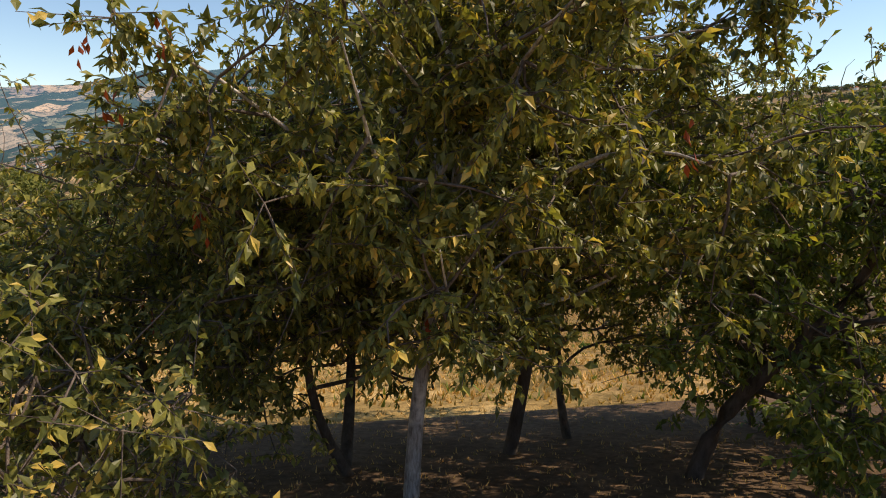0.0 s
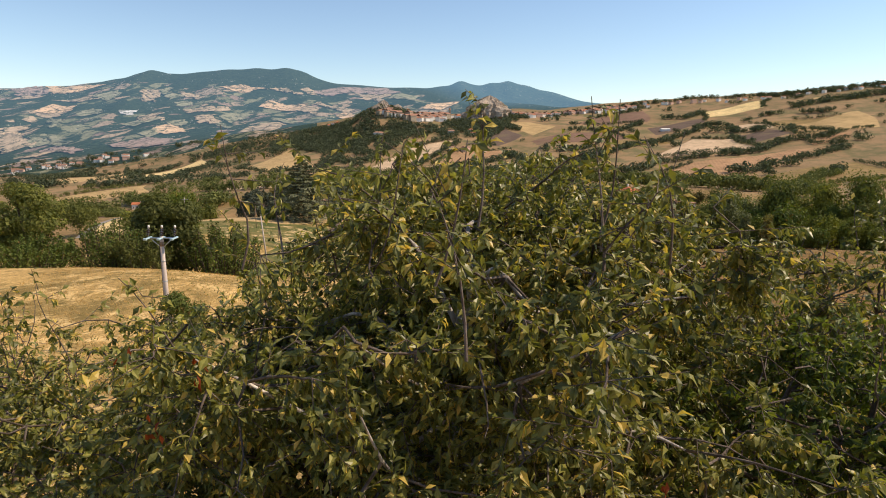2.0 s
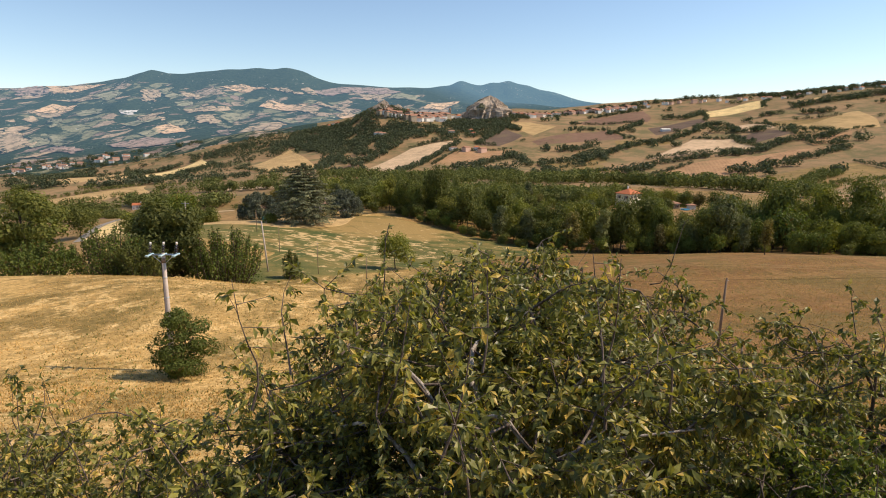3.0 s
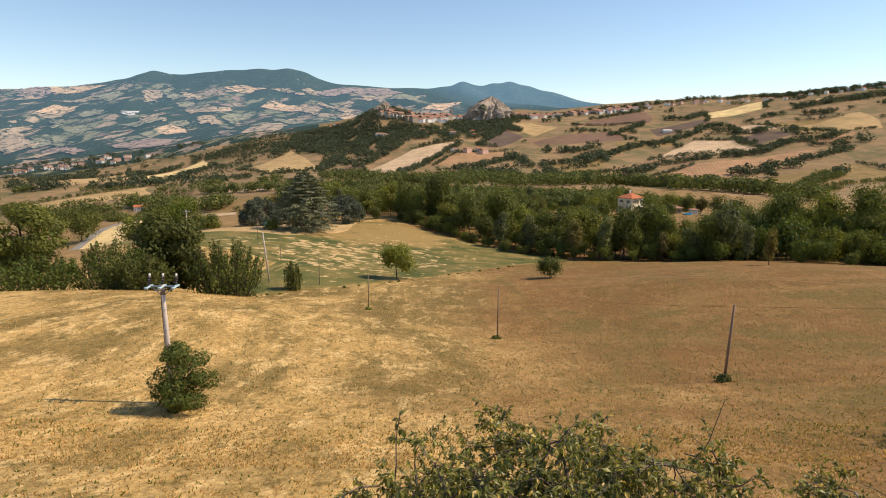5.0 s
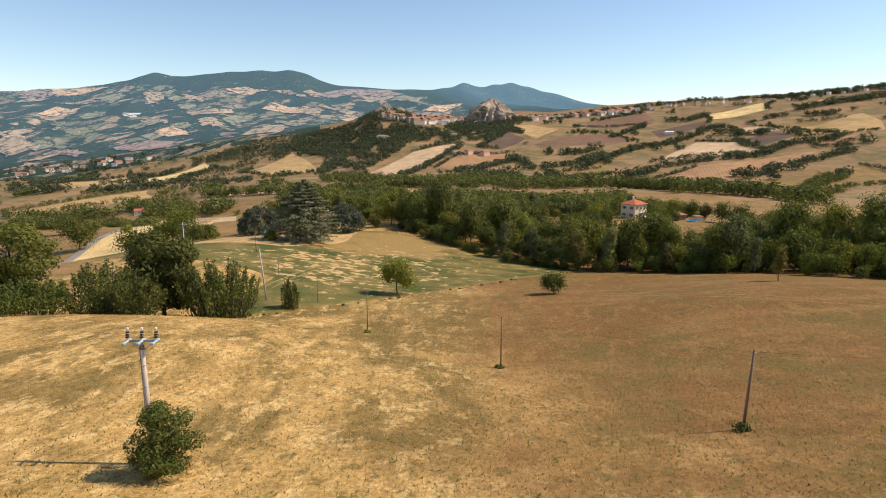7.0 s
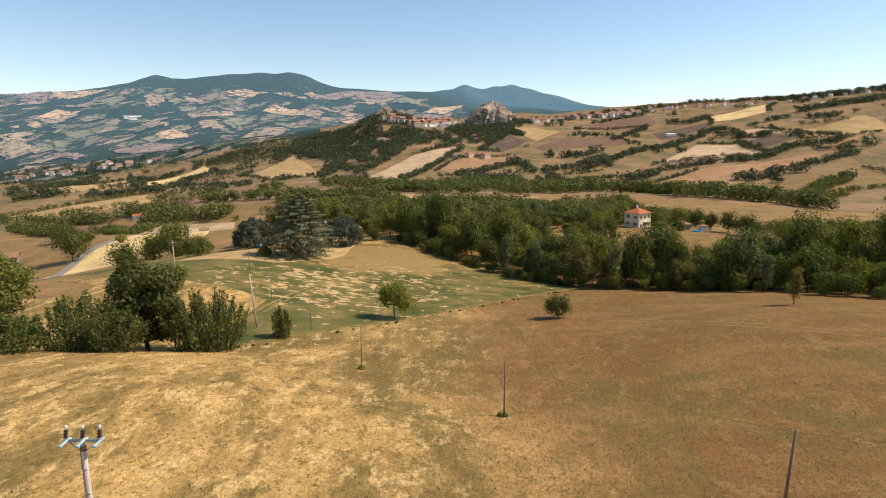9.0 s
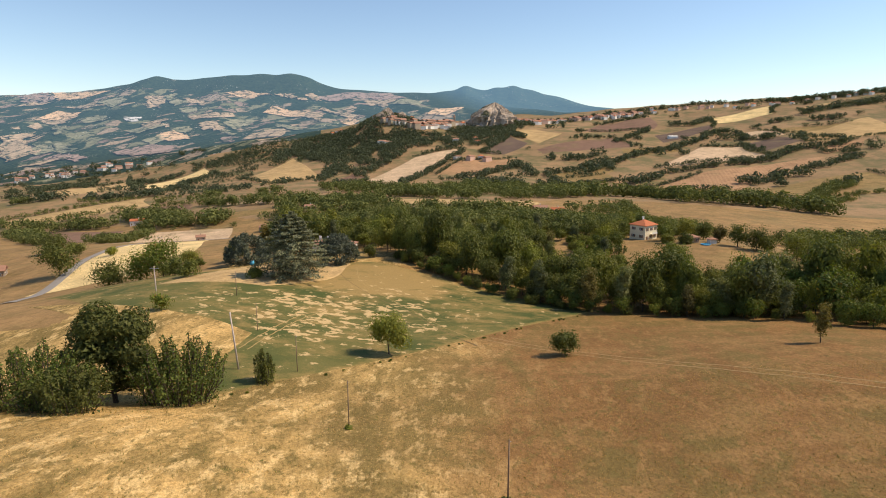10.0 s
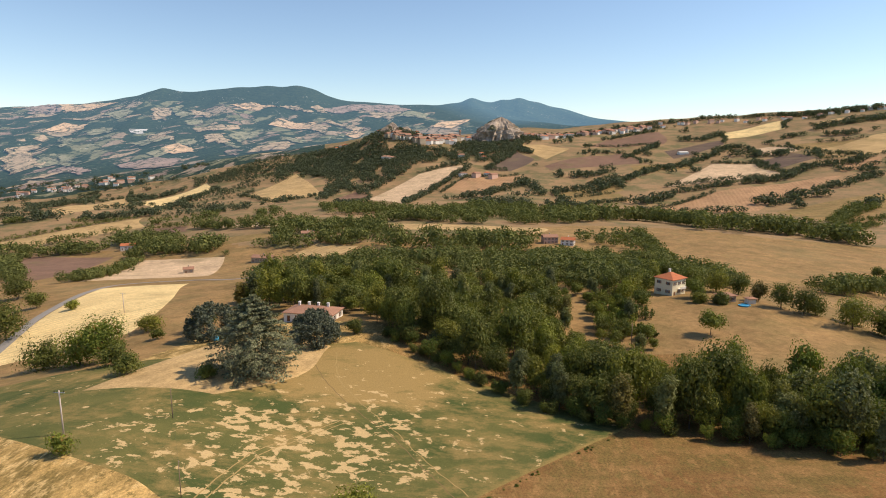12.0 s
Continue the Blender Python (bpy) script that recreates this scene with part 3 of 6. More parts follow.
field("clearing", "sand", "pale bare clearing among trees", (-10, 378), (28, 480), (24, 570), (-14, 480))
field("dry_field", "gold", "golden field behind trees", (-110, 770), (76, 731), (66, 685), (-90, 715))
field("orange_field", "orange", "orange ploughed stubble on a slope", (257, 1045), (440, 1035), (720, 1310), (456, 1230))
field("sand_field", "sand", "pale sandy stubble field", (370, 1280), (640, 1380), (660, 1530), (574, 1570))
field("tilled_field", "dark", "dark tilled field", (670, 1440), (790, 1500), (770, 1600), (655, 1550))
field("stubble_field", "wheat", "golden field under the ridge", (740, 1930), (920, 1955), (1020, 2115), (766, 2042))
field("tilled_field", "brown", "brown tilled slope", (165, 1500), (403, 1580), (405, 1770), (160, 1560))
field("tilled_field", "brown", "brown tilled slope under the town", (310, 1870), (549, 1890), (620, 2150), (400, 2000))
field("tilled_field", "dark", "purple-brown tilled field", (20, 1520), (80, 1510), (150, 1660), (105, 1770))
field("stubble_field", "gold", "golden field below the town", (118, 1870), (178, 1640), (260, 1815), (190, 1900))
field("sand_field", "sand", "pale bare hillside field", (-225, 1240), (-130, 1060), (-26, 1588), (-146, 1490))
field("sand_field", "gold", "pale golden hillside field", (-525, 1340), (-400, 1195), (-336, 1330), (-500, 1660))
field("sand_field", "orange", "tan hillside field", (-80, 1250), (50, 1290), (105, 1470), (-30, 1420))
field("dry_field", "grey", "olive hillside field with scattered trees", (463, 1025), (480, 880), (720, 960), (720, 1150))
field("dry_field", "grey", "greenish striped field", (145, 1230), (150, 1115), (290, 1260), (295, 1400))
field("dry_field", "gold", "sunlit field on a slope", (780, 1480), (1000, 1500), (1080, 1720), (840, 1640))
field("dry_field", "grey", "olive field high on a slope", (787, 1742), (880, 1500), (1027, 1670), (900, 1735))
field("tilled_field", "dark", "purple-brown strip under a hedge", (518, 1790), (515, 1680), (698, 1816), (736, 1917))
field("dry_field", "dry", "dry slope above a stream", (475, 886), (445, 798), (519, 855), (624, 1020))
field("stubble_field", "gold", "golden plot near the ridge", (1012, 1986), (996, 1892), (1081, 1932), (1135, 2028))
field("tilled_field", "brown", "small brown plot", (-288, 1242), (-234, 1059), (-217, 1267), (-263, 1351))
field("green_pasture", "country", "greenish pasture under the town", (312, 2200), (287, 1928), (347, 1885), (512, 2083))
field("dry_field", "grey", "olive strip between hedges", (366, 1544), (357, 1452), (512, 1539), (508, 1610))
field("brown_field", "brown", "small brown field among trees", (-481, 893), (-413, 873), (-392, 830), (-458, 853))
field("sand_field", "sand", "pale valley strip among trees", (-368, 873), (-259, 826), (-245, 787), (-348, 828))
field("dry_field", "grey", "olive valley pasture among trees", (-326, 732), (-244, 742), (-222, 718), (-277, 691))
field("dry_field", "gold", "golden clearing beside a pink farmhouse", (-179, 612), (-168, 660), (-115, 628), (-128, 574))
field("dry_field", "dry", "dry valley strip among trees", (-219, 806), (-173, 817), (-144, 780), (-195, 760))
field("sand_field", "sand", "pale plot beside dark soil", (726, 1736), (698, 1606), (798, 1616), (829, 1738))
field("orange_field", "orange", "orange strip on a slope", (765, 1409), (745, 1333), (851, 1384), (907, 1475))
field("dry_field", "grey", "olive field above the valley wood", (165, 1180), (163, 1060), (272, 1154), (270, 1231))
ribbon("road", "asphalt", "grey asphalt country road curving past a field", [(-150, 205), (-172, 250), (-192, 298), (-203, 330), (-220, 380), (-222, 410), (-205, 422), (-176, 421), (-149, 405), (-110, 400)], 4.6, 0.35)
ribbon("footpath", "rut", "narrow worn path down a meadow", [(-47.8, 225), (-42.5, 213), (-35.5, 201.4), (-26.1, 189.6), (-19.3, 182.9), (-12.8, 173), (-4.4, 159.7), (0.5, 152)], 0.42, 0.13, "path", 160, 0.15)
ribbon("wheel_track", "track", "faint pale wheel track in grass", [(-40.6, 225.7), (-35.8, 208.6), (-27.3, 195.3), (-17.6, 183.2), (-11.1, 173.3), (-1.4, 159.5)], 0.5, 0.12, "path", 120, 0.2)
for shift in (0.0, 1.7):
    ribbon("wheel_track", "track", "pale wheel track across a green ley", [(-30 + shift, 186), (-36.5 + shift, 177), (-42.4 + shift, 168), (-44.3 + shift, 159.6), (-45.6 + shift, 150.8), (-47 + shift, 138)], 0.45, 0.14, "path", 90, 0.12)
    ribbon("wheel_track", "faint", "faint wheel track across a dry field", [(2 + shift, 158 + shift), (24 + shift, 140 + shift), (50 + shift, 118 + shift), (90 + shift, 96 + shift)], 0.35, 0.06, "path", 90, 0.2)
ribbon("green_verge", "verge", "strip of fresh green grass in a dry meadow", [(5.4, 38.8), (6.9, 36.3), (8.05, 34.8), (9.3, 33.2), (11, 31.2)], 0.7, 0.05, "grass", 60, 0.25)
# dark sheet under the cherries, their shade put into its colour
field("orchard_floor", "shade_earth", "earth under cherry trees, darkened in colour for their shade", (-4.6, 9), (13, 8.6), (13, 16.6), (-5, 16.6), 0.03, 40, 0.05)

def far_plot(mat, label, a, b, c, d):
    """A field on the far hills, with an uneven outline."""
    n = 14
    s, t = np.meshgrid(np.linspace(0, 1, n), np.linspace(0, 1, n))
    a, b, c, d = (np.array(p, float) for p in (a, b, c, d))
    p = ((1 - s) * (1 - t))[..., None] * a + (s * (1 - t))[..., None] * b + (s * t)[..., None] * c + ((1 - s) * t)[..., None] * d
    size, seed = np.linalg.norm(c - a), a[0] * 0.37 + a[1] * 0.11
    p = p + 0.055 * size * np.stack([np.sin(7 * t + seed) * (0.3 + s), np.sin(8 * s + 2 * seed) * (0.3 + t)], -1)
    p = p + 0.03 * size * np.stack([np.sin(19 * t + 3 * seed), np.sin(23 * s + seed)], -1)
    x, y = p[..., 0].ravel(), p[..., 1].ravel()
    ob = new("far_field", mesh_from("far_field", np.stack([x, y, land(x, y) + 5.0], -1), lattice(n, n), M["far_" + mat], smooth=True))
    return tagged(ob, label, "field", kind="structure")


# plots of the far range
far_plot("gold", "pale ridge-top stubble field", (-3320, 4686), (-2755, 4524), (-2778, 4367), (-2980, 4238))
far_plot("sand", "pale far strip", (-3224, 4111), (-3249, 4335), (-3048, 4273), (-3097, 4186))
far_plot("mauve", "mauve far fallow", (-3587, 4683), (-3313, 4676), (-3058, 4299), (-3263, 4312))
far_plot("sand", "pale far strip", (-2851, 3996), (-2634, 4138), (-2505, 3977), (-2671, 3986))
far_plot("olive", "grey-green far pasture", (-2601, 4106), (-2446, 4191), (-2358, 4015), (-2409, 3947))
far_plot("sand", "tan far field", (-2285, 4190), (-2201, 4223), (-2002, 3873), (-2105, 3861))
far_plot("olive", "pale green far pasture", (-2180, 4206), (-2131, 4275), (-1906, 3999), (-1936, 3877))
far_plot("sand", "tan far plot", (-1977, 4125), (-1763, 3998), (-1732, 3901), (-1906, 3999))
far_plot("gold", "peach-coloured far stubble", (-2667, 3602), (-2744, 3899), (-2560, 3836), (-2473, 3665))
far_plot("sand", "pale far plot", (-2578, 3527), (-2538, 3690), (-2430, 3517), (-2485, 3508))
far_plot("sand", "pale far plot", (-2566, 3375), (-2594, 3500), (-2506, 3430), (-2479, 3356))
far_plot("olive", "olive far plot", (-2421, 3384), (-2473, 3517), (-2161, 3131), (-2156, 3057))
far_plot("sand", "broad tan far field", (-2531, 3095), (-2501, 3322), (-2070, 2716), (-2097, 2557))
far_plot("olive", "grey-green far field", (-2190, 2932), (-1955, 2866), (-1843, 2674), (-2008, 2687))
far_plot("mauve", "pinkish far field", (-1870, 2646), (-1660, 2518), (-1647, 2425), (-1888, 2551))
far_plot("sand", "pale far strip", (-1867, 2369), (-1861, 2481), (-1769, 2493), (-1772, 2395))
far_plot("sand", "pale far plot", (-1904, 3389), (-1765, 3419), (-1602, 3098), (-1743, 3159))
far_plot("olive", "olive far strip", (-1846, 3151), (-1817, 3268), (-1608, 3097), (-1686, 2979))
far_plot("gold", "peach-coloured far stubble", (-1549, 2910), (-1511, 3023), (-1324, 2840), (-1476, 2803))
far_plot("olive", "olive far plot", (-1571, 2795), (-1535, 2899), (-1460, 2864), (-1468, 2706))
far_plot("mauve", "dull pink far field", (-1599, 2583), (-1468, 2706), (-1350, 2647), (-1145, 2158))
far_plot("olive", "pale green far plot", (-1562, 3066), (-1490, 3146), (-1424, 2980), (-1515, 2990))
far_plot("sand", "pale far strip", (-1690, 3540), (-1501, 3558), (-1421, 3368), (-1581, 3361))
far_plot("sand", "tan far plot", (-1482, 3238), (-1392, 3284), (-1279, 3015), (-1388, 3056))
far_plot("olive", "pale green far plot", (-1858, 3779), (-1804, 3861), (-1687, 3662), (-1778, 3651))
far_plot("chalk", "bare chalky far slope", (-2048, 3466), (-1977, 3539), (-1930, 3411), (-1984, 3373))
far_plot("gold", "pale far ridge field", (-1753, 4192), (-1613, 4291), (-1399, 4175), (-1614, 4111))
far_plot("sand", "pale far strip", (-1395, 4201), (-1269, 4232), (-1121, 4068), (-1261, 4149))
far_plot("sand", "pale far plot", (-1176, 4228), (-1130, 4312), (-1012, 4091), (-1071, 4085))
far_plot("mauve", "mauve far fallow", (-1107, 4222), (-947, 4457), (-782, 4180), (-978, 4113))
far_plot("mauve", "mauve far fallow", (-953, 4488), (-576, 4586), (-506, 4029), (-787, 4208))
far_plot("sand", "tan far field", (-771, 4186), (-534, 4074), (-524, 3809), (-654, 3884))
far_plot("olive", "olive far plot", (-503, 3837), (-448, 4183), (-328, 4004), (-300, 3542))
far_plot("gold", "peach-coloured far stubble", (-1306, 3709), (-1317, 3925), (-1011, 3718), (-1011, 3542))
far_plot("sand", "pale far plot", (-1017, 3563), (-987, 3669), (-865, 3486), (-822, 3251))
far_plot("sand", "pale far strip", (-936, 3699), (-925, 3800), (-613, 3452), (-670, 3458))
far_plot("gold", "peach-coloured far plot", (-741, 3337), (-722, 3505), (-630, 3367), (-658, 3242))
far_plot("sand", "tan far field", (-1039, 2689), (-1039, 2875), (-905, 2948), (-881, 2793))
far_plot("mauve", "dull pink far plot", (-1171, 2756), (-1098, 2773), (-1065, 2625), (-1103, 2632))
far_plot("sand", "pale far plot", (-1487, 3542), (-1451, 3630), (-1400, 3501), (-1417, 3374))
far_plot("olive", "pale green far field", (-1372, 3266), (-1373, 3431), (-1303, 3456), (-1233, 3096))
far_plot("olive", "olive far plot", (-1297, 3072), (-1235, 3007), (-1141, 2826), (-1234, 2936))
far_plot("olive", "olive far plot", (-1342, 3411), (-1298, 3533), (-1225, 3332), (-1233, 3237))
far_plot("sand", "tan far strip", (-1031, 2930), (-943, 3007), (-888, 2918), (-1010, 2823))
far_plot("olive", "olive far strip", (-1054, 3202), (-904, 3107), (-868, 3014), (-995, 3053))
far_plot("olive", "grey-green far pasture", (-2393, 3584), (-2335, 3720), (-2127, 3472), (-2257, 3458))
far_plot("gold", "peach-coloured far stubble", (-235, 3239), (-163, 3633), (-37, 3680), (-145, 3232))

# ---- trees and woods ----
def rng_of(seed):
    return np.random.default_rng(seed)


def cards(rng, at, out, size, flat=0.3, fold=0.25):
    """Leaf sprays: one folded diamond (two triangles) at each place, turned roughly outwards."""
    n = len(at)
    nrm = out + flat * rng.normal(size=(n, 3))
    nrm /= np.linalg.norm(nrm, axis=1)[:, None] + 1e-9
    a = np.cross(nrm, rng.normal(size=(n, 3)))
    a /= np.linalg.norm(a, axis=1)[:, None] + 1e-9
    b = np.cross(nrm, a)
    s = (size * rng.uniform(0.6, 1.35, n))[:, None]
    v = np.stack([at - a * s, at - b * s * 0.55 + nrm * s * fold, at + a * s, at + b * s * 0.6 + nrm * s * fold * 0.5], 1)
    i = np.arange(n)[:, None] * 4
    return v.reshape(-1, 3), np.concatenate([i + [[0, 1, 2]], i + [[0, 2, 3]]])


def lobes_of(rng, n, centre, radius, lobe):
    """Several rounded masses that make up a crown."""
    d = rng.normal(size=(n, 3))
    d /= np.linalg.norm(d, axis=1)[:, None]
    c = np.array(centre) + d * np.array(radius) * rng.uniform(0.6, 1.0, n)[:, None]
    return c, lobe * rng.uniform(0.65, 1.25, n)


def crown_mesh(name, rng, mat, count, size, centre, radius, lobe, lobes=14, droop=0.0):
    c, r = lobes_of(rng, lobes, centre, radius, lobe)
    k = rng.choice(lobes, count, p=r**2 / (r**2).sum())
    d = rng.normal(size=(count, 3))
    d[:, 2] += 0.25
    d /= np.linalg.norm(d, axis=1)[:, None]
    q = rng.uniform(0.55, 1.04, count) ** 0.6
    at = c[k] + d * (r[k] * q)[:, None] * np.array((1, 1, 0.85))
    at[:, 2] -= droop * rng.uniform(0, 1, count) * (1 - d[:, 2])
    at[:, 2] = np.maximum(at[:, 2], 0.15)
    deep = rng.random(count) < 0.30
    at[deep] = np.array(centre) + (at[deep] - np.array(centre)) * 0.72
    v, f = cards(rng, at, d, size * np.where(deep, 2.0, 1.0))
    return mesh_from(name, v, f, M[mat])


def tube(path, radii, sides=6):
    """A tapered tube along points: vertices and quads."""
    path, radii = np.asarray(path, float), np.asarray(radii, float)
    d = np.gradient(path, axis=0)
    d /= np.linalg.norm(d, axis=1)[:, None] + 1e-9
    up = np.where(np.abs(d[:, 2:3]) > 0.9, [[1.0, 0, 0]], [[0, 0, 1.0]])
    a = np.cross(d, up)
    a /= np.linalg.norm(a, axis=1)[:, None] + 1e-9
    b = np.cross(d, a)
    ang = np.arange(sides) * 2 * np.pi / sides
    v = path[:, None] + radii[:, None, None] * (np.cos(ang)[None, :, None] * a[:, None] + np.sin(ang)[None, :, None] * b[:, None])
    n = len(path)
    i = np.arange(n * sides).reshape(n, sides)
    f = np.stack([i[:-1], np.roll(i, -1, 1)[:-1], np.roll(i, -1, 1)[1:], i[1:]], -1).reshape(-1, 4)
    return v.reshape(-1, 3), f


def joined(pieces):
    vs, fs, k = [], [], 0
    for v, f in pieces:
        vs.append(v)
        fs.append(np.asarray(f) + k)
        k += len(v)
    return np.concatenate(vs), np.concatenate(fs)


def trunk_mesh(name, rng, mat, height, girth, spread, limbs=5, lean=0.05):
    stem = np.array([(lean * height * t * math.sin(3 * t), lean * height * t, height * t - 0.3) for t in np.linspace(0, 1, 6)])
    out = [tube(stem, np.linspace(girth, girth * 0.35, 6), 7)]
    for k in range(limbs):
        a = 2 * math.pi * k / limbs + rng.uniform(-0.4, 0.4)
        p = stem[3] + (stem[5] - stem[3]) * rng.uniform(0, 0.8)
        tip = p + np.array((math.cos(a) * spread, math.sin(a) * spread, height * rng.uniform(0.15, 0.45)))
        mid = (p + tip) / 2 + np.array((0, 0, -0.1 * spread))
        out.append(tube([p, mid, tip], [girth * 0.4, girth * 0.25, girth * 0.06], 5))
    v, f = joined(out)
    return mesh_from(name, v, f, M[mat], smooth=True)


def tree_thing(name, label, category, group, trunk, crown):
    top = tagged(new(name), label, category, group)
    for part_name, me in (("trunk", trunk), ("crown", crown)):
        if me:
            p = new("stem_growth" if me.name.startswith("stem_growth") else part_name, me)
            p.parent = top
            if part_name == "crown" or me.name.startswith("stem_growth"):
                p["kind"] = "stuff"
    return top


def broadleaf(seed, mat, h, w, label, name="tree", group="trees of the wood", count=2100, size=0.31, low=0.12):
    rng = rng_of(seed)
    mid = h * (1 + low) / 2
    crown = crown_mesh("crown", rng, mat, count, size, (0, 0, mid), (w * 0.40, w * 0.40, h * (1 - low) * 0.38), w * 0.29, 18)
    return tree_thing(name, label, "tree", group, trunk_mesh("trunk", rng, "bark", h * 0.62, 0.03 * h * 0.6, w * 0.3), crown)


def tall(seed, mat, h, w, label, name="poplar", group="trees of the wood", count=2100, size=0.28):
    rng = rng_of(seed)
    crown = crown_mesh("crown", rng, mat, count, size, (0, 0, h * 0.54), (w * 0.22, w * 0.22, h * 0.42), w * 0.27, 20)
    return tree_thing(name, label, "tree", group, trunk_mesh("trunk", rng, "bark", h * 0.7, 0.02 * h * 0.6, w * 0.2), crown)


def shrub(seed, mat, h, w, label, name="bush", group="bushes", count=700, size=0.22):
    rng = rng_of(seed)
    crown = crown_mesh("crown", rng, mat, count, size, (0, 0, h * 0.5), (w * 0.38, w * 0.38, h * 0.34), w * 0.28, 16)
    return tree_thing(name, label, "bush", group, trunk_mesh("trunk", rng, "bark", h * 0.5, 0.05, w * 0.25, 4), crown)


def thicket(seed, mat, h, w, label, name="thicket", group="bushes", count=5000, size=0.2, stems=46, lean=0.5):
    """Many upright leafy stems from one stool, each ending in its own pointed top."""
    rng = rng_of(seed)
    a, r = rng.uniform(0, 2 * np.pi, stems), np.sqrt(rng.random(stems))
    foot = np.stack([np.cos(a) * r * w * 0.34, np.sin(a) * r * w * 0.34, np.zeros(stems)], -1)
    high = h * (1 - 0.42 * r**2) * rng.uniform(0.86, 1.06, stems)
    tip = foot + np.stack([np.cos(a) * r * w * 0.2 * lean * 2, np.sin(a) * r * w * 0.2 * lean * 2, high], -1) + rng.normal(size=(stems, 3)) * (0.05 * w, 0.05 * w, 0)
    k, s = rng.integers(0, stems, count), rng.beta(1.5, 1.1, count)
    off = rng.normal(size=(count, 3))
    at = foot[k] + (tip - foot)[k] * s[:, None] + off * (0.085 * w * (1.12 - s))[:, None]
    at[:, 2] = np.maximum(at[:, 2], 0.1)
    out = off / np.linalg.norm(off, axis=1)[:, None] + (0, 0, 0.35)
    v, f = cards(rng, at, out, size * np.where(rng.random(count) < 0.25, 1.7, 1.0), 0.6)
    limbs = joined([tube([p, (p + q) / 2 + rng.normal(size=3) * 0.03 * w, q], [0.012 * h, 0.008 * h, 0.003 * h], 4) for p, q in zip(foot - (0, 0, 0.3), tip)])
    return tree_thing(name, label, "bush", group, mesh_from("stem_growth", *limbs, M["bark"], smooth=True), mesh_from("crown", v, f, M[mat]))


def ragged(seed, mat, h, w, label, name="oak_tree", group="", count=9000, size=0.22, low=0.1):
    """An old tree of unlike, separate leaf masses with gaps between."""
    rng = rng_of(seed)
    n = 40
    t = rng.random(n)
    a = rng.uniform(0, 2 * np.pi, n)
    r = w * 0.42 * np.sin(np.pi * np.clip(0.12 + 0.8 * t, 0, 1)) ** 0.7 * rng.uniform(0.15, 1.05, n)
    c = np.stack([np.cos(a) * r, np.sin(a) * r, h * (low + 0.08 + (0.86 - low) * t)], -1)
    rad = w * rng.uniform(0.10, 0.20, n)
    k = rng.choice(n, count, p=rad**2 / (rad**2).sum())
    d = rng.normal(size=(count, 3))
    d /= np.linalg.norm(d, axis=1)[:, None]
    at = c[k] + d * (rad[k] * rng.uniform(0.3, 1.05, count) ** 0.5)[:, None] * (1.15, 1.15, 0.72)
    v, f = cards(rng, at, d + (0, 0, 0.3), size * np.where(rng.random(count) < 0.3, 1.8, 1.0), 0.32)
    stem = np.array([(0.02 * h * math.sin(4 * q), 0, h * 0.8 * q - 0.3) for q in np.linspace(0, 1, 7)])
    limbs = [tube(stem, np.linspace(0.026 * h, 0.006 * h, 7), 8)]
    for p in c[:18]:
        q = stem[min(6, max(1, int(7 * (p[2] / h - 0.12))))]
        limbs.append(tube([q, (p + q) / 2 - (0, 0, 0.03 * h), p], [0.009 * h, 0.006 * h, 0.002 * h], 5))
    tv, tf = joined(limbs)
    return tree_thing(name, label, "tree", group, mesh_from("trunk", tv, tf, M["bark"], smooth=True), mesh_from("crown", v, f, M[mat]))


def conifer(seed, mat, h, w, label, name, tiers=16, count=5200, size=0.34):
    """Cedar: level tiers of drooping sprays on a straight stem."""
    rng = rng_of(seed)
    at, out, limbs = [], [], []
    stem = np.array([(0.1 * math.sin(2 * t), 0.1 * t, h * t * 0.97) for t in np.linspace(0, 1, 8)])
    limbs.append(tube(stem, np.linspace(0.34, 0.03, 8), 8))
    for k in range(tiers):
        t = (k + 0.6) / tiers
        reach = w * 0.5 * (1 - t**2.4) ** 0.85 * (0.82 + 0.18 * min(1.0, 4 * t)) * rng.uniform(0.85, 1.12)
        arms = max(4, int(10 * (1 - 0.5 * t)))
        for j in range(arms):
            a = 2 * math.pi * (j + rng.uniform(-0.3, 0.3)) / arms + k
            r = reach * rng.uniform(0.7, 1.12)
            base = np.array((0, 0, h * (0.06 + 0.92 * t)))
            tip = base + np.array((math.cos(a) * r, math.sin(a) * r, 0.10 * r - 0.16 * r * (1 - t)))
            limbs.append(tube([base, (base + tip) / 2 + (0, 0, 0.06 * r), tip], [0.09 * (1 - t) + 0.02, 0.05, 0.01], 4))
            m = int(count / (tiers * arms) * 1.15)
            s = rng.uniform(0.18, 1.04, m)
            q = base + (tip - base) * s[:, None]
            side = np.array((-math.sin(a), math.cos(a), 0))
            q += side * (rng.normal(size=m) * 0.22 * r * (1.15 - s))[:, None]
            q[:, 2] += 0.18 * np.sin(s * 3) - rng.exponential(0.16, m)
            at.append(q)
            o = np.tile((math.cos(a) * 0.45, math.sin(a) * 0.45, 0.8), (m, 1))
            out.append(o)
    v, f = cards(rng, np.concatenate(at), np.concatenate(out), size, 0.45, 0.15)
    tv, tf = joined(limbs)
    return tree_thing(name, label, "tree", "", mesh_from("trunk", tv, tf, M["bark"], smooth=True), mesh_from("crown", v, f, M[mat]))


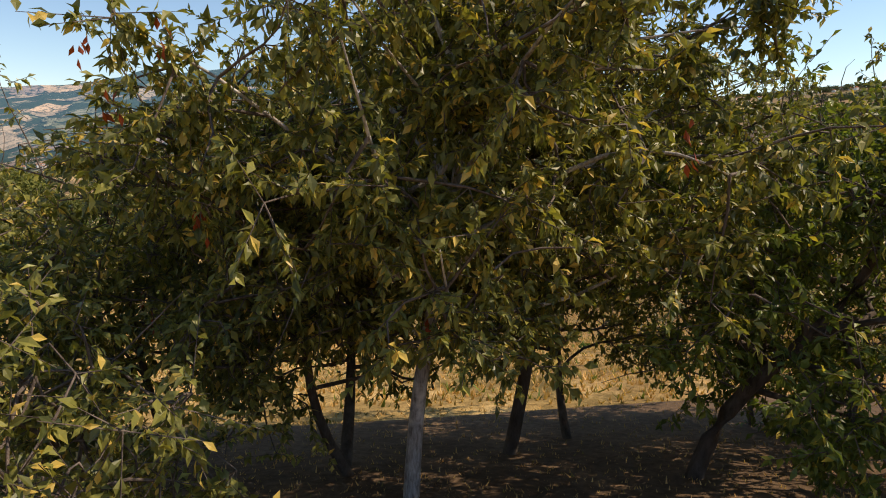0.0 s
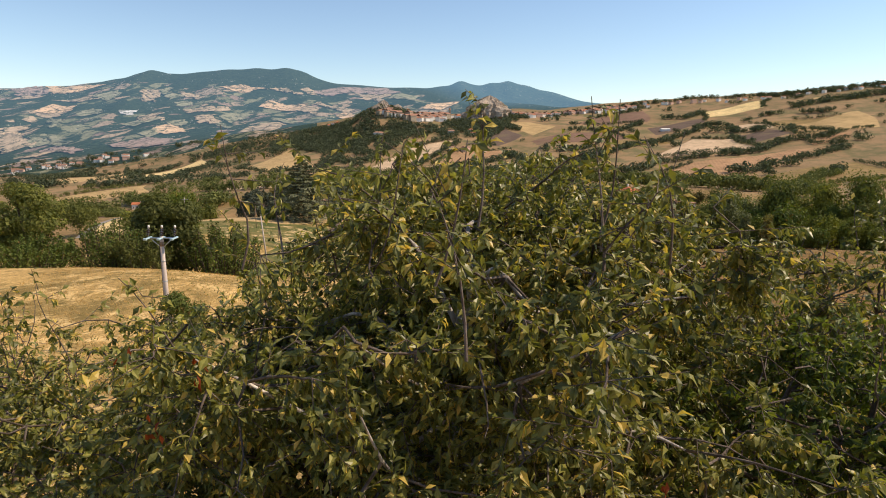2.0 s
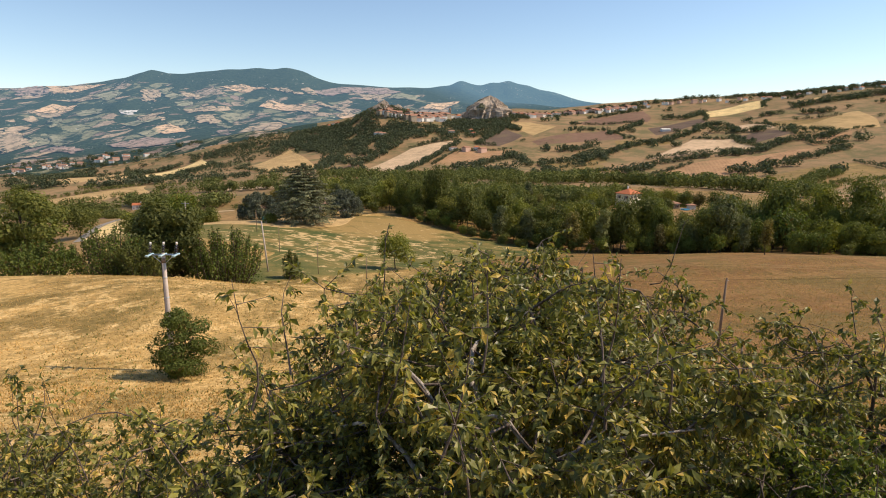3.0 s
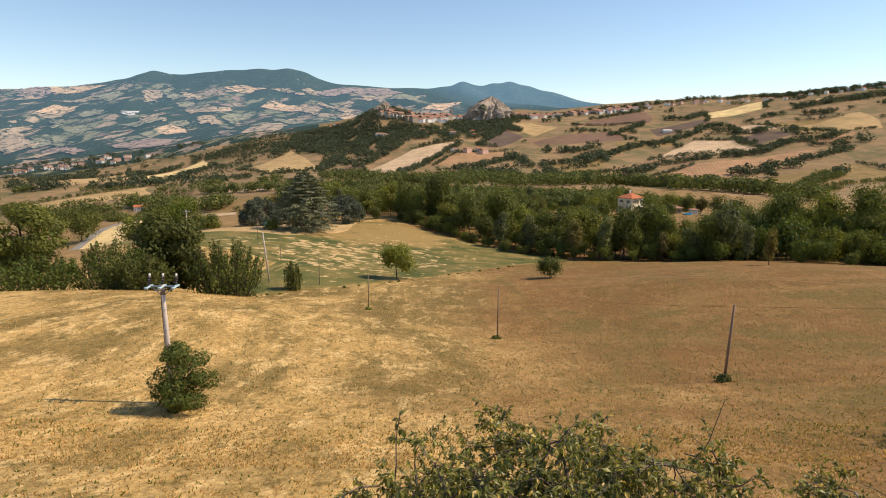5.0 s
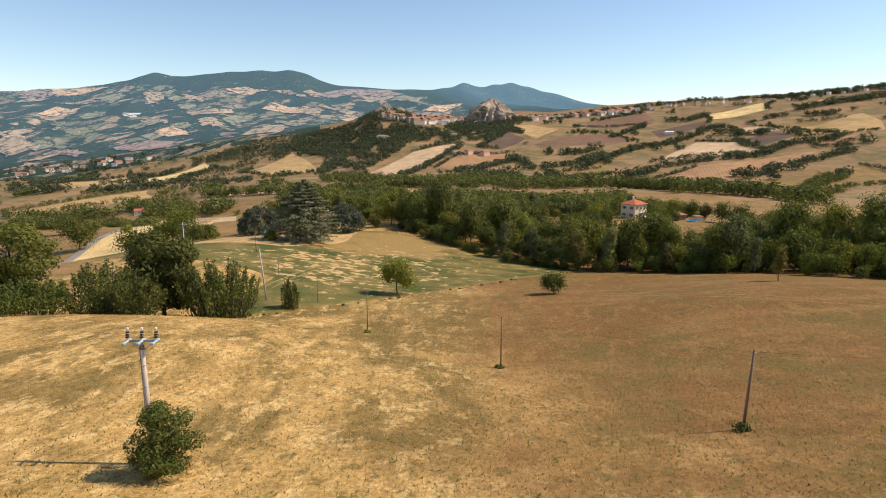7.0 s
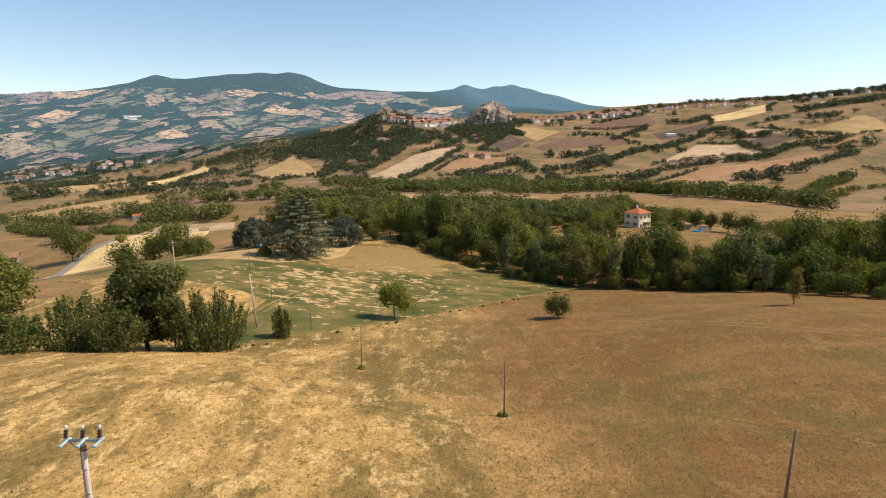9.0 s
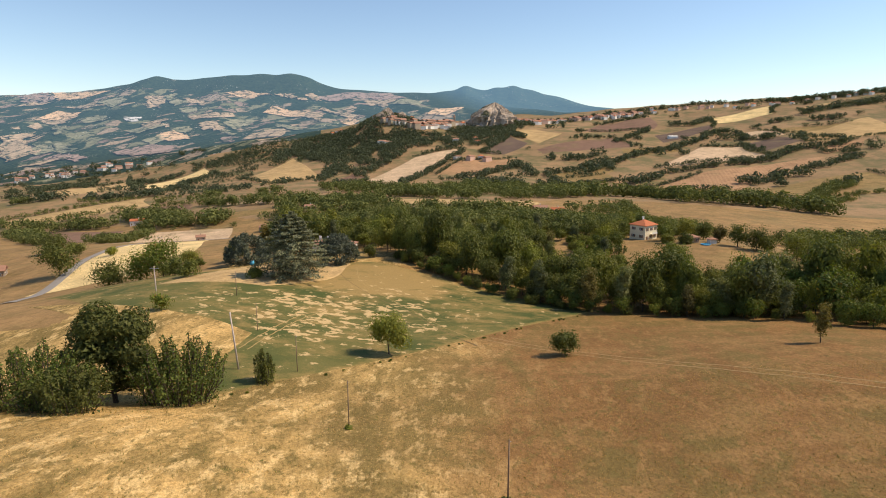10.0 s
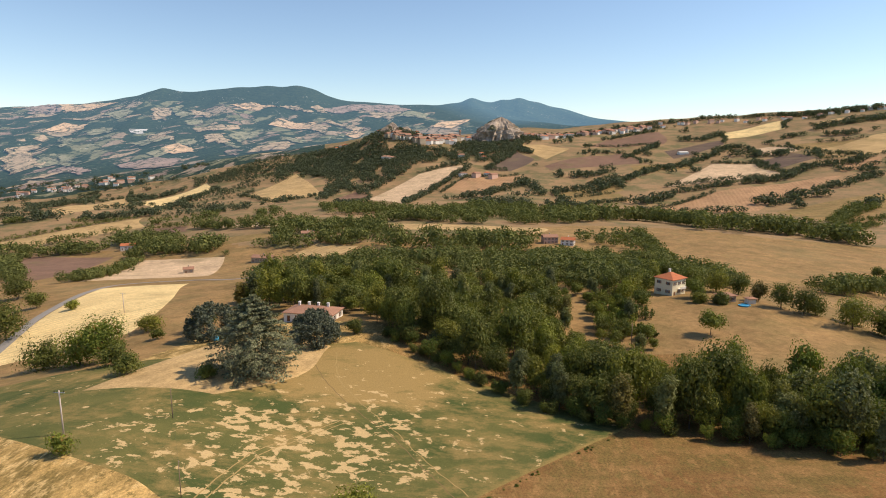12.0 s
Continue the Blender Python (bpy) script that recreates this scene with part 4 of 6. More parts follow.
def put(proto, x, y, scale=1.0, turn=0.0, first=None, tall_by=1.0, sink=0.15):
    m = pose(x, y, land1(x, y) - sink, 0, 0, turn) @ Matrix.Diagonal((scale, scale, scale * tall_by, 1))
    if proto.get("used") is None:
        proto["used"] = 1
        proto.matrix_basis = m
        return proto
    return copy_thing(proto, m)


OAK = "dark green broadleaf tree in a dense valley wood"
KINDS = (("oak", 10, 8.5, OAK, "oak_tree"), ("oak", 11, 9, OAK, "oak_tree"), ("oak", 9, 8, OAK, "oak_tree"),
         ("ash", 9, 7, "light green broadleaf tree at the wood's edge", "ash_tree"), ("ash", 11, 7.5, "light green broadleaf tree in the wood", "ash_tree"),
         ("willow", 10, 7, "grey-green willow in the wood", "willow_tree"))
DEEP = [broadleaf(11 + i, m, h, w, lab, n, count=1500, size=0.30) for i, (m, h, w, lab, n) in enumerate(KINDS)]
WOOD = [broadleaf(21 + i, m, h, w, lab, n, count=2900, size=0.225) for i, (m, h, w, lab, n) in enumerate(KINDS)]
POPS = [tall(31, "poplar", 13, 6, "tall yellowing poplar at the wood's edge", count=2700, size=0.22), tall(32, "willow", 12, 5.5, "tall grey-green poplar in the wood", count=2700, size=0.22)]
HEDGE = [broadleaf(41 + i, m, 6.5, 6, "dense green hedge tree along a field edge", "hedge_tree", "hedge trees", 2000, 0.205, 0.0) for i, m in enumerate(("oak", "bushy", "ash"))]
rw = random.Random(5)


def plant(poly, spacing, protos, weights, low=0.75, high=1.2, avoid=()):
    """Fill a plan outline with trees on a jittered grid."""
    xs, ys = [p[0] for p in poly], [p[1] for p in poly]
    y = min(ys)
    while y < max(ys):
        x = min(xs)
        while x < max(xs):
            px, py = x + rw.uniform(-0.4, 0.4) * spacing, y + rw.uniform(-0.4, 0.4) * spacing
            if inside(px, py, poly) and not any(inside(px, py, a) for a in avoid):
                put(rw.choices(protos, weights)[0], px, py, rw.uniform(low, high), rw.uniform(0, 360), tall_by=rw.uniform(0.8, 1.35))
            x += spacing
        y += spacing * 0.87


WEIGHT = [5, 5, 4, 2, 2, 1, 0.5, 0.4]
# the wood behind the green field, its strip along the meadow, and the trees round the farmhouse
CLEARING = [(-14, 374), (6, 372), (30, 480), (24, 575), (-14, 485)]
FRONT = [(-34, 250), (-18, 236), (-2, 222), (14, 208), (30, 198), (56, 190), (74, 182), (66, 212), (50, 222), (36, 232), (20, 244), (2, 254), (-16, 262), (-36, 266)]
plant(FRONT, 7.0, WOOD + POPS, WEIGHT, 0.7, 1.2)
plant([(-36, 266), (-16, 262), (2, 254), (20, 244), (36, 232), (50, 222), (60, 217), (46, 240), (36, 262), (34, 300), (38, 336), (-40, 345), (-105, 330), (-100, 285), (-66, 280)], 7.3, DEEP + POPS, WEIGHT, 0.75, 1.25, avoid=[CLEARING])
plant([(50, 194), (80, 178), (108, 158), (150, 128), (195, 140), (165, 188), (122, 218), (66, 226)], 6.2, HEDGE + WOOD, [5, 4, 4, 1, 1, 1, 1, 1, 0.7], 0.85, 1.3)
plant([(44, 250), (60, 258), (62, 300), (52, 338), (38, 336)], 7.4, DEEP + HEDGE, [4, 3, 3, 2, 2, 1, 2, 2, 2], 0.5, 0.8)
EDGE = [(-30, 244), (-18, 231), (-2, 217), (14, 203), (32, 193.5), (54, 186), (74, 177), (100, 158)]
for (ax, ay), (bx, by) in zip(EDGE[:-1], EDGE[1:]):
    for k in range(6):
        t = (k + rw.random()) / 6
        put(rw.choices(HEDGE, [4, 3, 2])[0], ax + (bx - ax) * t + rw.uniform(-1, 1), ay + (by - ay) * t + rw.uniform(0, 3), rw.uniform(0.4, 0.75), rw.uniform(0, 360))

# ---- the cherry trees by the start ----
def leaf_fans(rng, at, along, size):
    """Real leaf shapes: pointed, folded along the rib and bent down at the tip."""
    n = len(at)
    along = along / (np.linalg.norm(along, axis=1)[:, None] + 1e-9)
    up = rng.normal(size=(n, 3)) * 0.55 + (0.15, -0.1, 1.0)
    side = np.cross(along, up)
    side /= np.linalg.norm(side, axis=1)[:, None] + 1e-9
    nrm = np.cross(side, along)
    s = (size * rng.uniform(0.6, 1.25, n))[:, None]
    wide = rng.uniform(0.18, 0.26, n)[:, None]
    rise = rng.uniform(0.02, 0.16, n)[:, None]
    mid = at + along * s * 0.5
    v = np.stack([at, mid + side * s * wide + nrm * s * rise, at + along * s - nrm * s * rng.uniform(0.05, 0.3, n)[:, None], mid - side * s * wide + nrm * s * rise, mid], 1)
    i = np.arange(n)[:, None] * 5
    f = np.concatenate([i + [[0, 4, 1]], i + [[1, 4, 2]], i + [[2, 4, 3]], i + [[3, 4, 0]]])
    return v.reshape(-1, 3), f


def bent(rng, a, b, n, wave):
    t = np.linspace(0, 1, n)[:, None]
    k = rng.normal(size=3) * wave
    k2 = rng.normal(size=3) * wave * 0.5
    return a + (b - a) * t + k * np.sin(np.pi * t) + k2 * np.sin(2 * np.pi * t)


def cherry_tree(seed, base, centre, radius, label, bark, leaf, limbs=9, subs=8, twigs=7, leaves=14, size=0.092, girth=0.065, sprigs=5, reds=0, lean=(0, 0), single=0):
    rng = rng_of(seed)
    bx, by = base
    foot = np.array((bx, by, land1(bx, by) - 0.2))
    centre, radius = np.array(centre, float), np.array(radius, float)
    head = np.array((centre[0] + lean[0], centre[1] + lean[1], centre[2] + radius[2] * 0.55))
    stem = bent(rng, foot, head, 12, 0.10)
    wood = [tube(stem, girth * np.linspace(1.15, 0.28, 12), 9)]
    fine, at, along, red_at = [], [], [], []

    def spray(a, b, count):
        p = bent(rng, a, b, 4, 0.05)
        fine.append(tube(p[::3], [0.005, 0.002], 3))
        s = rng.uniform(0.15, 1.0, count)
        q = a + (b - a) * s[:, None]
        d = (b - a) / (np.linalg.norm(b - a) + 1e-9)
        o = rng.normal(size=(count, 3)) * 0.75 + d * 0.7
        o[:, 2] -= 0.55
        at.append(q)
        along.append(o)

    for k in range(limbs):
        s = 0.38 + 0.6 * (k + rng.uniform(0, 0.8)) / limbs
        p = stem[min(11, int(s * 11))]
        a = 2.4 * k + rng.uniform(-0.5, 0.5)
        v = (s - 0.38) / 0.6 * 2.1 - 0.8 + rng.uniform(-0.3, 0.3)
        d = np.array((math.cos(a), math.sin(a), v))
        d /= np.linalg.norm(d)
        tip = centre + d * radius * rng.uniform(0.7, 0.92)
        limb = bent(rng, p, tip, 9, 0.28)
        wood.append(tube(limb, girth * np.linspace(0.42, 0.08, 9), 6))
        for j in range(subs):
            q = limb[rng.integers(3, 9)]
            e = rng.normal(size=3)
            e /= np.linalg.norm(e)
            end = q + e * rng.uniform(0.5, 1.15) * np.array((1, 1, 0.8))
            off = (end - centre) / radius
            far = np.linalg.norm(off)
            if far > 1:
                end = centre + off / far * radius * rng.uniform(0.9, 1.06)
            sub = bent(rng, q, end, 5, 0.07)
            fine.append(tube(sub, np.linspace(0.014, 0.005, 5), 4))
            for i in range(twigs):
                w = sub[rng.integers(1, 5)]
                e = rng.normal(size=3) * (1, 1, 0.8) + (0, 0, -0.15)
                e /= np.linalg.norm(e)
                spray(w, w + e * rng.uniform(0.22, 0.55), leaves)
    for k in range(sprigs):
        a = rng.uniform(0, 6.28)
        r = rng.uniform(0.1, 0.8)
        p = centre + radius * (r * math.cos(a), r * math.sin(a), 0.85 * math.sqrt(1 - r * r))
        q = p + (rng.normal() * 0.2, rng.normal() * 0.2, rng.uniform(0.4, 0.8))
        fine.append(tube(bent(rng, p - (0, 0, 0.4), q, 6, 0.05), np.linspace(0.011, 0.003, 6), 4))
        for i in range(6):
            w = p + (q - p) * rng.uniform(0.2, 1.0)
            spray(w, w + rng.normal(size=3) * 0.12 + (0, 0, 0.06), 7)
    # bare pale boughs and dead twigs hanging within
    for k in range(limbs * 2):
        e = rng.normal(size=3)
        e /= np.linalg.norm(e)
        p = centre + e * radius * rng.uniform(0.45, 0.85)
        fine.append(tube(bent(rng, p, p + rng.normal(size=3) * (0.35, 0.35, 0.5), 6, 0.08), np.linspace(0.010, 0.003, 6), 4))
    top = tagged(new("cherry_tree"), label, "tree", "cherry trees in a row")
    v, f = joined(wood)
    part_trunk = new("trunk", mesh_from("trunk", v, f, M[bark], smooth=True))
    v, f = joined(fine)
    part_twigs = new("twig_growth", mesh_from("twig_growth", v, f, M["twig"], smooth=True))
    part_twigs["kind"] = "stuff"
    v, f = leaf_fans(rng, np.concatenate(at), np.concatenate(along), size)
    part_crown = new("crown", mesh_from("crown", v, f, M[leaf]))
    part_crown["kind"] = "stuff"
    made = [part_trunk, part_twigs, part_crown]
    if reds:
        q = np.zeros((1, 3))
        v, f = leaf_fans(rng, q, np.array([[0.05, 0.0, -1.0]]), 0.075)
        dead = mesh_from("withered_leaf", v, f, M["red"])
    for k in range(reds):
        e = rng.normal(size=3) * (1, 0.5, 0.8) + (-0.8, -1.0, 0)
        e /= np.linalg.norm(e)
        spot = centre + e * radius * rng.uniform(0.8, 0.97)
        for i in range(6):
            x, y, z = spot + rng.normal(size=3) * (0.03, 0.03, 0.08)
            ob = tagged(new("withered_leaf", dead), "withered red leaf")
            ob.matrix_basis = pose(x, y, z, *rng.uniform(-35, 35, 2), rng.uniform(0, 360))
            made.append(ob)
    # the leaves that stand out on the side towards the path
    if single:
        v, f = leaf_fans(rng, np.zeros((1, 3)), np.array([[0.0, 1.0, 0.0]]), size)
        one = mesh_from("leaf", v, f, M["loose"])
        every, ways = np.concatenate(at), np.concatenate(along)
        front = np.where(every[:, 1] < centre[1] - radius[1] * 0.55)[0]
        for k in rng.choice(front, single, replace=False):
            ob = new("leaf", one)
            d = ways[k]
            ob.matrix_basis = pose(*every[k], math.degrees(math.atan2(d[2], math.hypot(d[0], d[1]))), rng.uniform(-30, 30), math.degrees(math.atan2(-d[0], d[1])))
            made.append(ob)
    for p in made:
        p.parent = top
    return top


PALE = "leafy cherry tree with a pale lichened trunk and yellowing leaves"
DARK = "leafy cherry tree with drooping olive-green leaves"
cherry_tree(1, (-1.05, 12.1), (-0.55, 11.9, 7.4), (3.1, 2.15, 2.1), PALE, "birch", "cherry", 20, 12, 10, 20, 0.100, girth=0.075, sprigs=8, reds=6, single=280)
cherry_tree(2, (1.8, 12.6), (3.3, 12.3, 5.85), (2.6, 1.8, 2.2), "bushy cherry tree with fresh green leaves", "bark", "bright", 16, 11, 10, 18, 0.098, girth=0.085, sprigs=4)
cherry_tree(3, (0.0, 13.6), (0.4, 14.8, 7.15), (3.3, 2.0, 2.4), DARK, "bark", "cherry", 26, 12, 10, 15, 0.100, girth=0.08, sprigs=0)
cherry_tree(4, (-3.9, 13.2), (-4.3, 12.9, 5.6), (2.7, 2.2, 1.95), DARK, "bark", "cherry", 15, 10, 10, 18, 0.10, girth=0.05, sprigs=4, reds=2)
cherry_tree(5, (5.2, 15.2), (5.2, 15.2, 6.3), (3.0, 2.0, 2.2), DARK, "bark", "cherry", 15, 10, 10, 15, 0.11, girth=0.06, sprigs=7)
cherry_tree(6, (-1.9, 13.0), (-2.3, 14.9, 5.8), (2.6, 1.7, 1.9), DARK, "bark", "cherry", 11, 8, 8, 15, 0.11, girth=0.07, sprigs=1)
cherry_tree(7, (0.9, 14.2), (0.7, 15.9, 5.0), (2.9, 1.4, 1.4), DARK, "bark", "cherry", 10, 8, 8, 14, 0.11, girth=0.06, sprigs=1)
cherry_tree(8, (-6.6, 14.4), (-6.9, 14.2, 5.2), (2.1, 1.9, 1.8), DARK, "bark", "cherry", 9, 8, 8, 14, 0.12, girth=0.05, sprigs=3)
# unseen tree right of the view, added to shade the ground under the row
cherry_tree(9, (8.2, 13.8), (8.4, 13.8, 5.3), (2.4, 2.0, 2.2), DARK, "bark", "cherry", 11, 9, 9, 13, 0.11, girth=0.06, sprigs=4)
cherry_tree(10, (25.5, 38.2), (25.5, 38.2, 0.6), (2.6, 2.4, 2.6), DARK, "bark", "cherry", 9, 8, 7, 12, 0.13, girth=0.06, sprigs=3)
cherry_tree(11, (-3.4, 11.3), (-3.1, 9.75, 5.15), (1.6, 0.9, 1.25), "low young cherry tree with yellowing leaves", "twig", "cherry", 10, 7, 8, 14, 0.092, girth=0.03, sprigs=2, reds=1)
cherry_tree(13, (-1.2, 14.3), (-1.2, 14.4, 7.4), (1.9, 1.5, 1.75), DARK, "bark", "cherry", 14, 9, 9, 14, 0.10, girth=0.06, sprigs=1)
cherry_tree(14, (-1.7, 12.9), (-2.7, 12.3, 6.6), (1.5, 1.5, 1.4), PALE, "bark", "cherry", 12, 9, 9, 14, 0.098, girth=0.055, sprigs=1, reds=1)
cherry_tree(12, (3.6, 14.9), (3.4, 14.9, 4.7), (1.7, 1.2, 1.5), "low young cherry tree with dark green leaves", "twig", "bright", 8, 7, 8, 12, 0.10, girth=0.04, sprigs=2)

# ---- single trees and bushes of the middle distance ----
def lone(seed, kind, mat, x, y, h, w, label, name, count=1600, size=0.24, **kw):
    t = kind(seed, mat, h, w, label, name, count=count, size=size, **kw)
    return put(t, x, y, 1.0, seed * 37.0)


lone(101, broadleaf, "ash", -17.8, 144, 9.2, 8.2, "round yellow-green tree standing alone by a field edge", "round_tree", 3600, 0.21, group="field trees", low=0.0)
lone(102, shrub, "oak", 18.1, 143.2, 6.2, 6.0, "dark dense bush standing alone in a dry field", "bush", 2200, 0.19)
lone(103, ragged, "bushy", -20.7, 46.0, 5.5, 4.6, "green bush growing round a concrete pole", "bush", group="bushes", count=12000, size=0.066, low=0.0)
lone(104, ragged, "oak", -56, 112, 16.5, 15.5, "large dark green oak behind a bank", "oak_tree", 21000, 0.2, group="trees on the bank", low=0.06)
lone(105, thicket, "bushy", -45.5, 111, 10.8, 13.0, "broad light green thicket on a bank", "thicket", count=15000, size=0.15, stems=90)
lone(106, thicket, "bushy", -61, 103, 9.2, 14.0, "overgrown green thicket on a bank", "thicket", count=14000, size=0.15, stems=80)
lone(126, thicket, "oak", -54, 99, 6.5, 9.0, "dark bramble thicket at the foot of an oak", "thicket", count=7000, size=0.15, stems=50)
lone(107, ragged, "oak", -77, 104, 15.5, 15.0, "dark green oak behind a bank", "oak_tree", 16000, 0.2, group="trees on the bank", low=0.04)
lone(108, thicket, "bushy", -68, 95, 5.5, 12.0, "low scrub along a bank", "thicket", count=8000, size=0.15, stems=60)
lone(109, thicket, "oak", -36.5, 123, 6.2, 4.4, "upright dark bush beside a white pole", "bush", count=4200, size=0.12, stems=36, lean=0.15)
lone(110, shrub, "bushy", -73.5, 158, 4.6, 5.4, "small sparse yellow-green tree by a pole", "bush", 800, 0.2)
lone(111, tall, "poplar", 66.5, 141, 9.4, 4.2, "slim yellowing tree at a field edge", "sapling", 1300, 0.17, group="field trees")
lone(112, broadleaf, "ash", 82, 272, 8.6, 8.4, "round green tree in a dry meadow", "round_tree", 1800, 0.3, group="field trees", low=0.3)
lone(113, broadleaf, "bushy", -107, 222, 17.0, 13.5, "tall green tree beside a stubble field", "tree", 3600, 0.27, group="field trees", low=-0.12)
lone(114, broadleaf, "bushy", -117, 225, 13, 15, "broad green tree beside a stubble field", "tree", 3400, 0.26, group="field trees", low=-0.12)
lone(115, broadleaf, "oak", -130, 227, 10, 14, "low green tree beside a stubble field", "tree", 2800, 0.26, group="field trees", low=-0.12)
lone(128, broadleaf, "oak", -99, 214, 8, 8.5, "small green tree at the edge of a ley", "tree", 1800, 0.22, group="field trees", low=-0.12)
lone(127, shrub, "oak", -121, 269, 6.0, 11.5, "dark bush at the end of a stubble field", "bush", 1800, 0.24)
lone(116, broadleaf, "oak", -256, 371, 15.0, 17.0, "dark round tree beside a country road", "tree", 2600, 0.36, group="roadside trees", low=0.05)
lone(117, broadleaf, "oak", -187, 280, 16.0, 19.0, "dark round tree beside a country road", "tree", 3000, 0.36, group="roadside trees", low=0.05)
lone(118, broadleaf, "oak", -216, 334, 8.5, 9.5, "dark tree at a road bend", "tree", 1800, 0.3, group="roadside trees", low=0.05)
lone(119, shrub, "ash", -186, 318, 5.0, 6.0, "green bush beside a country road", "bush", 900, 0.3)
lone(120, shrub, "oak", -88, 202, 5.5, 7.0, "dark bush at a field corner", "bush", 1400, 0.25)
lone(121, shrub, "ash", -67, 200, 3.4, 6.5, "low green bush in a cedar's shade", "bush", 1100, 0.22)
lone(122, broadleaf, "oak", -80, 262, 8.0, 8.0, "dark tree behind blue-grey conifers", "tree", 1700, 0.32, group="trees round the villa", low=0.05)
lone(123, shrub, "ash", -118, 245, 4.5, 5.0, "small orchard tree by a stubble field", "bush", 700, 0.26)
lone(124, shrub, "ash", -110, 255, 4.0, 4.6, "small orchard tree by a stubble field", "bush", 700, 0.26)
lone(125, broadleaf, "oak", 282, 492, 9.0, 9.0, "single tree on a dry hill pasture", "tree", 900, 0.45, group="field trees", low=0.2)
for k, (x, y, h, w, m) in enumerate(((94, 322, 10, 9, "ash"), (100, 345, 13, 10, "oak"), (110, 340, 13, 11, "oak"), (118, 335, 12, 10, "oak"), (100, 309, 5.5, 7, "oak"), (92, 311, 4.5, 6, "oak"),
                                     (119, 318, 11, 7, "poplar"), (123, 307, 14, 10, "oak"), (128, 299, 13, 11, "oak"), (134, 302, 10, 9, "oak"), (140, 288, 16, 14, "oak"), (150, 284, 15, 14, "oak"),
                                     (147, 297, 12, 12, "willow"), (78, 341, 12, 10, "oak"), (70, 330, 13, 11, "oak"), (74, 350, 14, 11, "oak"), (64, 320, 11, 10, "ash"), (85, 353, 16, 7, "oak"),
                                     (60, 338, 13, 11, "oak"), (68, 310, 8, 9, "ash"), (60, 299, 7, 7, "bushy"), (55, 289, 6, 6, "bushy"), (93, 361, 16, 7, "oak"), (104, 355, 12, 10, "oak"))):
    lone(140 + k, broadleaf, m, x, y, h, w, "green tree near a farmhouse", "tree", 1900, 0.28, group="trees round the farmhouse", low=-0.12)
put(POPS[0], 33, 195.5, 1.15, 40)
put(POPS[1], 42, 193, 1.1, 80)
put(POPS[1], 20, 204, 1.0, 10)
put(POPS[1], 10, 211, 1.0, 160)
put(POPS[0], 58, 187, 0.8, 70)
put(WOOD[5], 75, 184, 0.9, 15)
put(POPS[1], 78, 176, 0.8, 50)

cedar = conifer(201, "cedar", 21.5, 24, "large old cedar with drooping grey-green tiers", "cedar_tree", 20, 24000, 0.3)
put(cedar, -56.5, 206, 1, 20)
BLUE = "broad blue-grey conifer with upright sprays"


def blue_conifer(seed, x, y, h, w):
    """A wide dome of upright pointed sprays."""
    rng = rng_of(seed)
    n = 90
    a, e = rng.uniform(0, 2 * np.pi, n), np.arcsin(rng.uniform(0.0, 1.0, n))
    root = np.stack([np.cos(a) * np.cos(e) * w * 0.40, np.sin(a) * np.cos(e) * w * 0.40, 0.4 + np.sin(e) * h * 0.78], -1)
    lean = np.stack([np.cos(a) * np.cos(e) * 0.7, np.sin(a) * np.cos(e) * 0.7, np.full(n, 0.75)], -1)
    k = rng.integers(0, n, 20000)
    s = rng.random(20000)
    at = root[k] + lean[k] * (s * h * 0.26)[:, None] + rng.normal(size=(20000, 3)) * (0.95 * (1.08 - s))[:, None]
    at[:, 2] = np.maximum(at[:, 2], 0.2)
    v, f = cards(rng, at, lean[k], 0.29, 0.7)
    t = tree_thing("blue_conifer", BLUE, "tree", "conifers by the villa", trunk_mesh("trunk", rng, "bark", h * 0.7, 0.2, w * 0.3), mesh_from("crown", v, f, M["spruce"]))
    return put(t, x, y, 1, seed)


blue_conifer(211, -88, 250, 12.0, 17)
blue_conifer(212, -49, 233.5, 10.5, 14.5)
lone(215, broadleaf, "oak", -97, 262, 9.0, 9.0, "dark tree beside a blue-grey conifer", "tree", 1700, 0.32, group="trees round the villa", low=0.05)
lone(216, shrub, "oak", -39, 243, 5.5, 5.5, "dark bush by the villa", "bush", 1100, 0.26)


for k in range(18):
    x, y = rw.uniform(47, 66), rw.uniform(270, 336)
    lone(170 + k, thicket, rw.choice(("bushy", "ash", "oak", "poplar")), x, y, rw.uniform(3, 7.5), rw.uniform(5, 9), "scrub thicket beside a farmhouse", "thicket", 1000, 0.27, stems=26)
for k, (x, y) in enumerate(((152, 286), (160, 280), (168, 272), (176, 276), (184, 282), (172, 262), (186, 258))):
    lone(190 + k, broadleaf, ("oak", "willow", "oak", "bushy")[k % 4], x, y, 9.5, 10.5, "dark tree at the meadow's far corner", "tree", 1700, 0.29, group="trees round the farmhouse", low=-0.14)


# ---- far woods and hedges ----
FAR = []
FIELDS.append(((-205, 1765), (-105, 1765), (-15, 1960), (-70, 2010)))  # room for the old town
rf = rng_of(77)


def far_hedge(pts, h, rows):
    pts = np.array(pts, float)
    for a, b in zip(pts[:-1], pts[1:]):
        n = max(2, int(np.linalg.norm(b - a) / (h * 0.62)))
        for r in range(rows):
            for t in (np.arange(n) + rf.uniform(-0.3, 0.3, n)) / n:
                if rf.random() < 0.88:
                    p = a + (b - a) * t + rf.normal(size=2) * (1.5 + 0.3 * h * (rows > 1)) + (0, r * h * 0.7)
                    FAR.append((p[0], p[1], h * rf.uniform(0.6, 1.55)))


